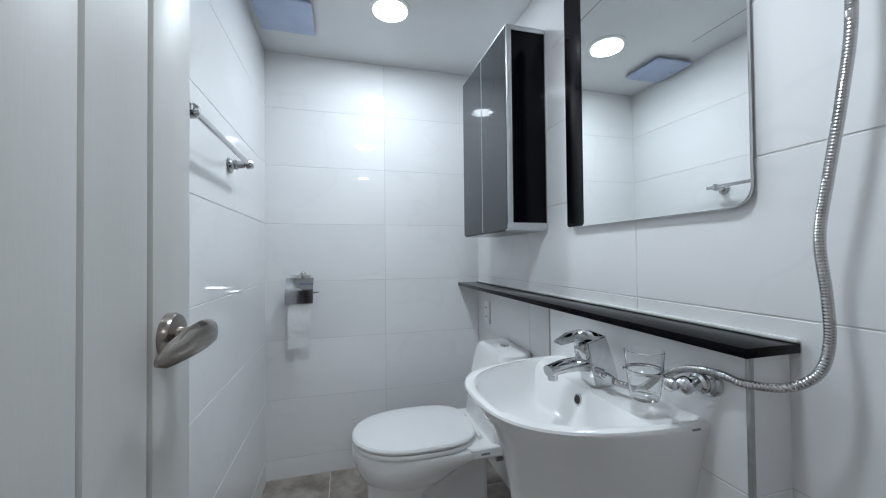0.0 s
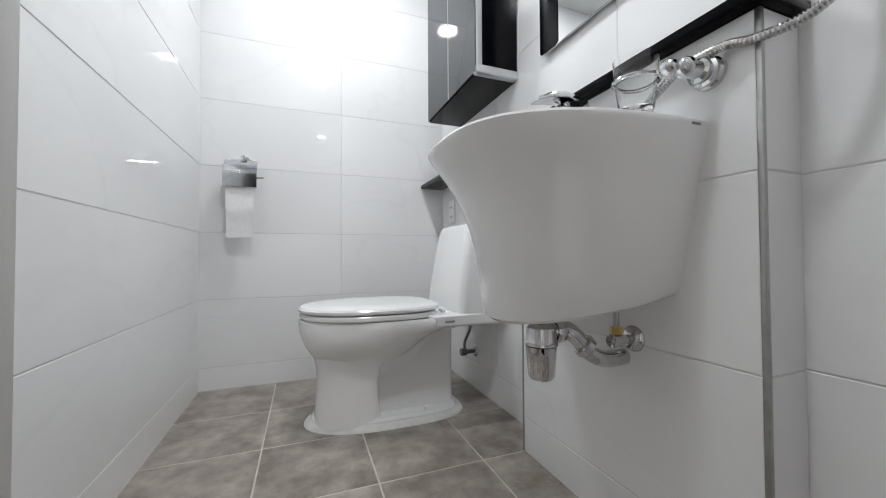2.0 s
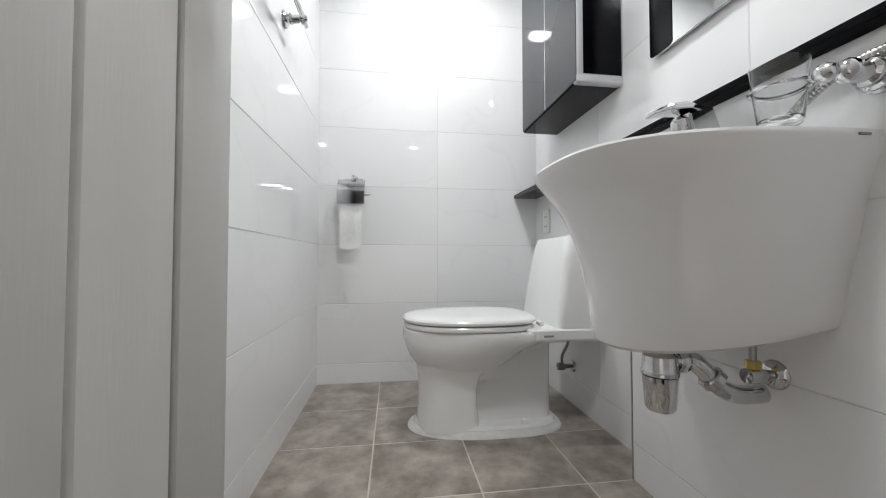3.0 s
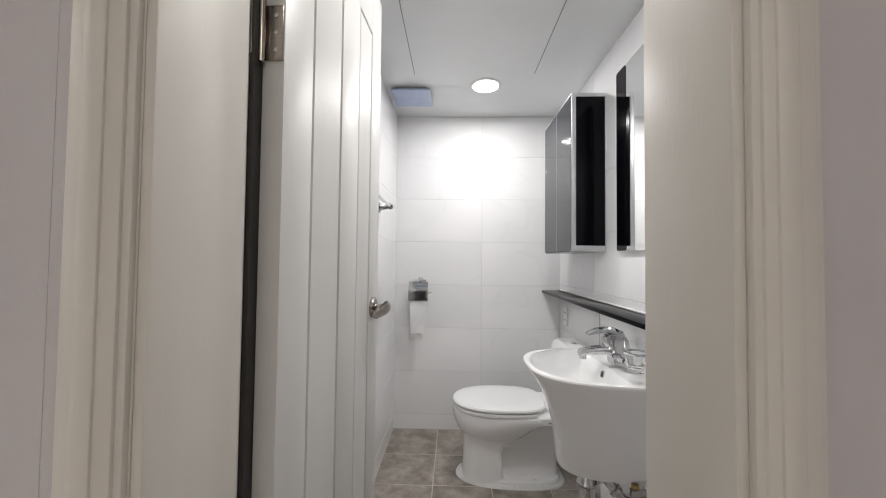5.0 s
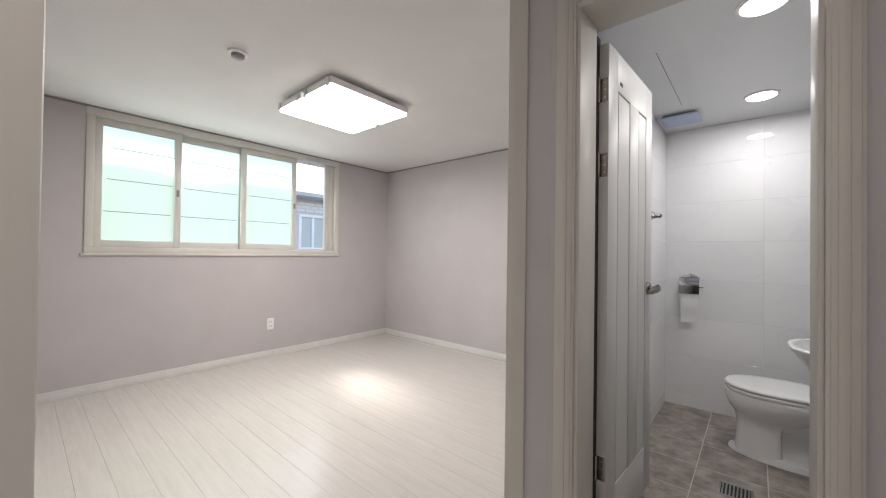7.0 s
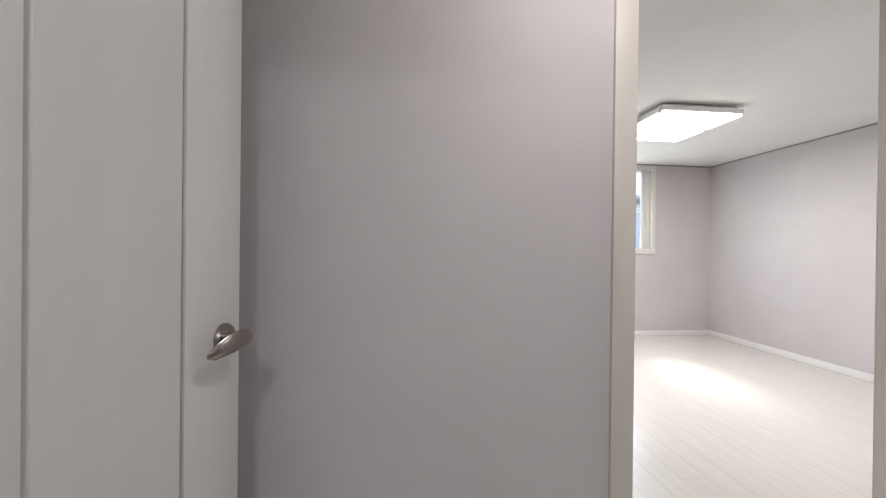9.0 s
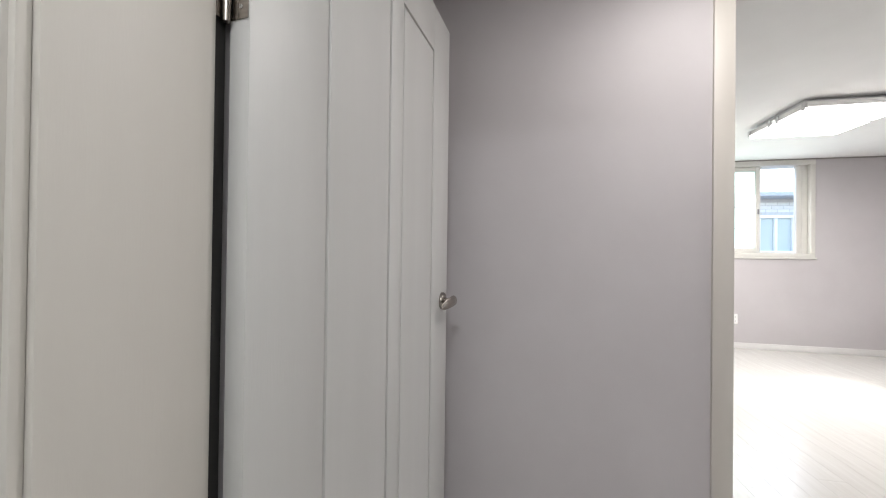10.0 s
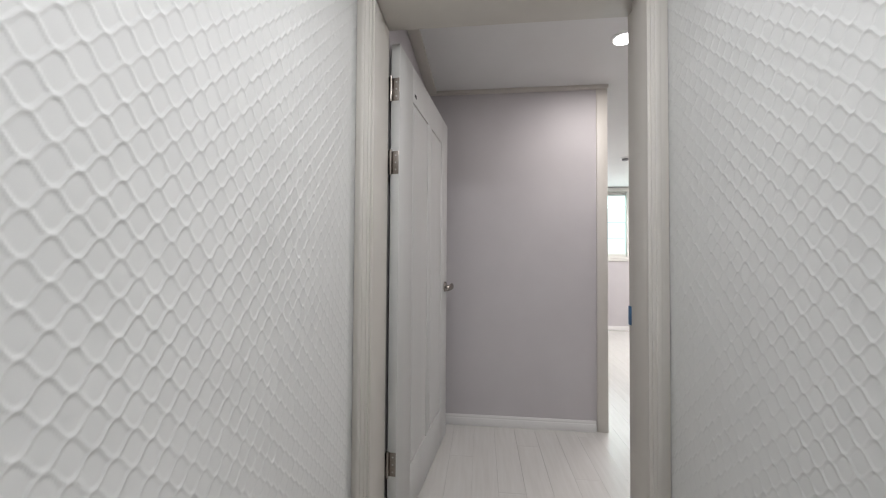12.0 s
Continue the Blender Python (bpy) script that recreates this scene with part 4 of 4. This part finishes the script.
def paper_holder():
    ob = thing("toilet_paper_holder", (0, 0, 0), "chrome toilet paper holder with a curved cover on the back wall", "paper holder")
    cx, z = 0.17, 0.955
    part("post", turned([(0.0, 0), (0.02, 0), (0.019, 0.006), (0.009, 0.01), (0.009, 0.03), (0.014, 0.034), (0.013, 0.048), (0.0, 0.052)], (0.178, 0, 1.034), (0, -1, 0), 18), CHROME, ob)
    loops = []
    for k in range(13):
        t = k / 12
        y, zz = -0.045 - 0.05 * math.sin(min(1.0, t * 1.8) * 1.57), 1.022 - 0.125 * t
        loops.append([(cx - 0.066, y, zz), (cx + 0.066, y, zz), (cx + 0.066, y + 0.0018, zz - 0.0006), (cx - 0.066, y + 0.0018, zz - 0.0006)])
    part("cover", rings(loops), CHROME, ob)
    part("backplate", box(cx - 0.05, cx + 0.05, -0.012, -0.001, z, z + 0.08, 0.001), CHROME, ob)
    part("rod", turned([(0.0, 0), (0.004, 0.0005), (0.004, 0.15), (0.006, 0.152), (0.0, 0.158)], (cx - 0.064, -0.055, z - 0.015), (1, 0, 0.05), 10), CHROME, ob)
    roll = thing("toilet_paper_roll", (0, 0, 0), "white toilet paper roll with a hanging sheet", "toilet paper")
    part("roll", turned([(0.018, 0), (0.031, 0), (0.0315, 0.002), (0.0315, 0.112), (0.031, 0.114), (0.018, 0.114)], (cx - 0.057, -0.055, z - 0.015), (1, 0, 0), 30), PAPER, roll)
    loops = []
    for k in range(16):
        t = k / 15
        y, zz = -0.087 + 0.008 * t + 0.003 * math.sin(9 * t), z - 0.012 - 0.268 * t
        w = 0.056 - 0.004 * t
        loops.append([(cx - w, y, zz), (cx - 0.02, y - 0.0022, zz - 0.002 * t), (cx + 0.012, y + 0.001, zz + 0.003 * t), (cx + w, y - 0.001, zz), (cx + w, y + 0.0006, zz), (cx + 0.012, y + 0.0026, zz + 0.003 * t), (cx - 0.02, y - 0.0006, zz - 0.002 * t), (cx - w, y + 0.0016, zz)])
    part("hanging_sheet", rings(loops), PAPER, roll)


paper_holder()


def socket(name, m, label):
    """A small wall socket; local +y out of the wall."""
    ob = new(name)
    ob.matrix_basis = m
    tagged(ob, label, "socket")
    part("plate", box(-0.036, 0.036, 0, 0.009, -0.06, 0.06, 0.004, None, 3), WHITE_PLASTIC, ob)
    for z in (-0.024, 0.024):
        f = part("outlet_face", turned([(0.02, 0.0088), (0.0195, 0.0105), (0.0, 0.0106)], (0, 0, z), (0, 1, 0), 20), WHITE_PLASTIC, ob)
        for x in (-0.0095, 0.0095):
            # pin openings are flat dark discs, their shade given as colour
            part("hole_shade", turned([(0.0, 0), (0.0046, 0), (0.0, 0.0006)], (x, 0.0107, z), (0, 1, 0), 8), DARK, f)
    return ob


socket("wall_socket", pose(1.15, -0.146, 0.816, 0, 0, 90), "white double wall socket above the toilet")
socket("wall_socket", pose(-3.39, -1.685, 0.4, 0, 0, -90), "white double wall socket on the grey wall")


def ceiling_fan():
    ob = thing("exhaust_fan", (0, 0, 0), "square ceiling exhaust fan cover still under blue film", "exhaust fan")
    a = (0.03, 0.262, -0.466, -0.234)
    part("housing", rings([[(x, y, z) for x, y in rounded(a[0] + e, a[1] - e, a[2] + e, a[3] - e, 0.01)] for z, e in ((BATH_TOP, 0.02), (BATH_TOP - 0.014, 0.018))]), GREY_PLASTIC, ob)
    part("cover", rings([[(x, y, z) for x, y in rounded(a[0] + e, a[1] - e, a[2] + e, a[3] - e, 0.012)] for z, e in ((BATH_TOP - 0.014, 0.002), (BATH_TOP - 0.017, 0.0), (BATH_TOP - 0.024, 0.0), (BATH_TOP - 0.026, 0.003))]), BLUE_FILM, ob)


ceiling_fan()


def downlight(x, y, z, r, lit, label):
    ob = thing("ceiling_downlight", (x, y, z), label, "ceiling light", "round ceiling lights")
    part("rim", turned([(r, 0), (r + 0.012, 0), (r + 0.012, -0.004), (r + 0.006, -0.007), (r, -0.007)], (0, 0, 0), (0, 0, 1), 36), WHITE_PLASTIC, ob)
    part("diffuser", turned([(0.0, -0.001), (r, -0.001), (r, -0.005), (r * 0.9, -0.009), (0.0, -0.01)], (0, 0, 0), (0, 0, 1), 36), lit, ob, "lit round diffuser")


downlight(0.585, -0.469, BATH_TOP, 0.078, LIT_COOL, "round white bathroom ceiling light, switched on")
downlight(0.583, -1.56, BATH_TOP, 0.078, LIT_COOL, "round white bathroom ceiling light, switched on")
downlight(0.66, -3.54, ROOM_TOP, 0.055, LIT_WARM, "small round hall ceiling light, switched on")
# out-of-view fixture, added to go with the corridor's fill lamp
downlight(2.35, -4.2, CTOP, 0.15, LIT_WARM, "unseen round corridor ceiling light, added to light the walls")


def floor_drain():
    ob = thing("floor_drain", (0.49, -1.085, 0.0), "square steel floor drain grate set in the tiles", "floor drain")
    part("frame", boxes([(-0.07, -0.06, -0.07, 0.07, 0, 0.003), (0.06, 0.07, -0.07, 0.07, 0, 0.003), (-0.06, 0.06, 0.06, 0.07, 0, 0.003), (-0.06, 0.06, -0.07, -0.06, 0, 0.003)], 0.0008), STEEL_TRIM, ob)
    # thin dark plate under the slats, in place of the depth's shade
    part("well_shade", box(-0.06, 0.06, -0.06, 0.06, -0.0005, 0.0004), DARK, ob)
    for k in range(8):
        x = -0.0525 + 0.015 * k
        part("slat", box(x - 0.0035, x + 0.0035, -0.06, 0.06, 0.0005, 0.0026, 0.0008), STEEL_TRIM, ob)


floor_drain()

# ---- hall ----
ob = thing("light_switch", (0, 0, 0), "white two-gang light switch beside the bathroom door", "light switch")
part("plate", rings([[(x, y, z) for x, z in rounded(0.88 + e, 1.0 - e, 1.178 + e, 1.286 - e, 0.014)] for y, e in ((WALL_OUT, 0.0), (WALL_OUT - 0.008, 0.0), (WALL_OUT - 0.011, 0.003))]), WHITE_PLASTIC, ob)
for x in (0.895, 0.942):
    part("rocker", box(x, x + 0.044, WALL_OUT - 0.015, WALL_OUT - 0.011, 1.195, 1.269, 0.002), WHITE_PLASTIC, ob)

# ---- room ----
def room_light():
    ob = thing("ceiling_panel_light", (0, 0, 0), "twin-panel LED ceiling light with lit white diffusers", "ceiling light")
    xa, xb, ya, yb = -2.13, -1.43, -2.22, -1.56
    part("mount", box(xa + 0.1, xb - 0.05, ya + 0.02, yb - 0.02, ROOM_TOP - 0.035, ROOM_TOP, 0.004), SILVER, ob)
    for a, b in ((xa, (xa + xb) / 2 - 0.018), ((xa + xb) / 2 + 0.018, xb)):
        p = part("tray", box(a, b, ya, yb, ROOM_TOP - 0.072, ROOM_TOP - 0.03, 0.004), WHITE_PLASTIC, ob)
        part("diffuser", rings([[(x, y, z) for x, y in rounded(a + e, b - e, ya + e, yb - e, 0.02)] for z, e in ((ROOM_TOP - 0.07, 0.003), (ROOM_TOP - 0.08, 0.004), (ROOM_TOP - 0.087, 0.008), (ROOM_TOP - 0.09, 0.014))]), LIT_WARM, p, "lit white diffuser")
        for x in (a + 0.03, b - 0.03):
            for y in (ya - 0.004, yb + 0.004):
                part("clip", box(x - 0.014, x + 0.014, y - 0.004, y + 0.004, ROOM_TOP - 0.086, ROOM_TOP - 0.03, 0.002), CHROME, p)


room_light()

ob = thing("smoke_detector", (-1.66, -2.67, ROOM_TOP), "small round white smoke detector on the ceiling", "smoke detector")
part("base", turned([(0.0, 0), (0.05, 0), (0.05, -0.012), (0.044, -0.016)], (0, 0, 0), (0, 0, 1), 28), WHITE_PLASTIC, ob)
part("chamber", turned([(0.036, -0.014), (0.034, -0.03), (0.026, -0.036), (0.0, -0.037)], (0, 0, 0), (0, 0, 1), 24), GREY_PLASTIC, ob)


def window():
    ob = new("window_1")
    tagged(ob, "cream sliding window with frosted panes, one sash open", kind="structure")
    X = -3.39
    z0, z1, y0, y1 = WZ0, WZ1, WY0, WY1
    part("window_frame", boxes([(X - 0.2, X + 0.012, y0, y1, z0, z0 + 0.05), (X - 0.2, X + 0.012, y0, y1, z1 - 0.06, z1), (X - 0.2, X + 0.012, y0, y0 + 0.05, z0 + 0.05, z1 - 0.06), (X - 0.2, X + 0.012, y1 - 0.05, y1, z0 + 0.05, z1 - 0.06)], 0.003), PVC, ob)
    part("window_sill", box(X - 0.02, X + 0.02, y0 - 0.02, y1 + 0.012, z0 - 0.018, z0 + 0.002, 0.003), PVC, ob)
    part("track", boxes([(X - 0.07, X - 0.062, y0 + 0.05, y1 - 0.05, z0 + 0.05, z0 + 0.064), (X - 0.12, X - 0.112, y0 + 0.05, y1 - 0.05, z0 + 0.05, z0 + 0.064)], 0.001), PVC, ob)
    s0, s1 = z0 + 0.052, z1 - 0.062
    sashes = [(-1.99, -1.405, 0), (-2.545, -1.94, 1), (-3.08, -2.5, 0)]
    for a, b, k in sashes:
        xo = X - 0.02 - 0.045 * k
        sash = part("sash", boxes([(xo - 0.032, xo, a, a + 0.05, s0, s1), (xo - 0.032, xo, b - 0.05, b, s0, s1), (xo - 0.032, xo, a + 0.05, b - 0.05, s0, s0 + 0.055), (xo - 0.032, xo, a + 0.05, b - 0.05, s1 - 0.055, s1)], 0.003), PVC, ob)
        p = part("pane", box(xo - 0.019, xo - 0.014, a + 0.048, b - 0.048, s0 + 0.053, s1 - 0.053), FROSTED, sash, "frosted glass pane")
        # three thin grey lines across each pane
        for n, z in enumerate((1.487, 1.749, 2.006)):
            part("film_line", box(xo - 0.0138, xo - 0.0128, a + 0.06 + 0.02 * n, b - 0.075 + 0.012 * n, z - 0.0028, z + 0.0028), PANE_LINE, sash, "grey line across the frosted pane")
        part("latch", boxes([(xo, xo + 0.012, b - 0.035, b - 0.015, 1.66, 1.72)], 0.003), GREY_PLASTIC, sash)
    part("open_jamb", boxes([(X - 0.075, X - 0.03, -1.035, -0.98, s0, s1), (X - 0.06, X - 0.03, -0.978, -0.925, s0, s1)], 0.003), PVC, ob)


window()


# ---- outside ----
structure("ground", box(-60, -3.62, -60, 60, -0.6, -0.5), SOIL, "grey concrete yard outside")


def neighbour_house():
    ob = thing("neighbour_house", (0, 0, 0), "pale brick neighbouring house with a white window and a grey eave", "house")
    X = -6.6
    part("wall", boxes([(X - 4, X, -6, 0.3, -0.5, 2.35), (X - 4, X, 0.95, 7, -0.5, 2.35), (X - 4, X, 0.3, 0.95, -0.5, 1.2), (X - 4, X, 0.3, 0.95, 1.95, 2.35)]), MORTAR, ob)
    part("eave", boxes([(X - 4.2, X + 0.45, -6.3, 7.3, 2.26, 2.35)], 0.02), ROOFING, ob)
    w = part("window", boxes([(X - 0.06, X + 0.02, 0.3, 0.95, 1.2, 1.26), (X - 0.06, X + 0.02, 0.3, 0.95, 1.89, 1.95), (X - 0.06, X + 0.02, 0.3, 0.36, 1.26, 1.89), (X - 0.06, X + 0.02, 0.89, 0.95, 1.26, 1.89), (X - 0.06, X + 0.01, 0.6, 0.65, 1.26, 1.89)], 0.004), WHITE_PLASTIC, ob)
    for a, b in ((0.36, 0.6), (0.65, 0.89)):
        part("pane", box(X - 0.04, X - 0.034, a, b, 1.26, 1.89), HOUSE_GLASS, w)
    brick = mesh_of("brick", box(0, 0.008, 0, 0.19, 0, 0.057, 0.003, None, 1), BRICK, smooth=False)
    for r in range(23):
        for c in range(14):
            y, z = -1.25 + 0.2 * c + 0.1 * (r % 2), 1.0 + 0.067 * r
            if y + 0.19 > 0.29 and y < 0.96 and 1.19 < z + 0.057 and z < 1.96:
                continue
            if z + 0.057 > 2.25:
                continue
            b = new("brick", brick)
            b.parent = ob
            b.matrix_basis = pose(X, y, z)


neighbour_house()

# ---- tiles ----
tiled_wall(wall_back, lambda u, z: (u, T, z), -0.004, 1.154, 0.0, BATH_TOP, [0.605], 0)
tiled_wall(wall_left, lambda u, z: (-T, u, z), -2.018, 0.004, 0.0, BATH_TOP, [-1.5], 90)
tiled_wall(wall_right, lambda u, z: (1.15 + T, u, z), -2.018, 0.004, 0.0, BATH_TOP, [-0.612, -1.212, -1.812], -90, [z + 0.012 for z in ROWS])
ledge = bpy.data.objects["wall_ledge"]
tiled_wall(ledge, lambda u, z: (1.055 + T, u, z), -1.553, -0.932, 0.0, 0.953, [], -90, [0.105, 0.41, 0.713])
tiled_wall(ledge, lambda u, z: (u, -1.56 + T, z), 1.063, 1.15, 0.0, 0.953, [], 0, [0.105, 0.41, 0.713])
for a, b in cuts(0.0, 1.15, [0.312, 0.616, 0.918]):
    for c, d in cuts(-2.02, 0.0, [-0.03 - 0.3 * k for k in range(1, 7)]):
        tile(floor_bath, "floor_tile", (b - a - 0.004, d - c - 0.004), pose((a + b) / 2, (c + d) / 2, -T), FLOOR_TILE)

# ---- floor planks ----
PW, PL = 0.13, 1.2
row = 0
y = -4.7
while y < -0.09:
    x = -3.39 - (row * 0.45) % PL
    lo = -3.389
    hi = 3.9 if y < -3.6 else (1.2 if y < -2.2 else -0.165)
    while x < hi:
        a, b = max(x, lo), min(x + PL, hi)
        if b - a > 0.03 and not (a < -0.1 and b < 0.0 and y + PW < -3.9):
            tile(floor_wood, "plank", (round(b - a, 3) - 0.0006, min(PW, -0.081 - y) - 0.0006), pose((a + b) / 2, y + PW / 2, FLOOR - 0.004), PLANK, 0.004, 0.0004)
        x += PL
    y += PW
    row += 1
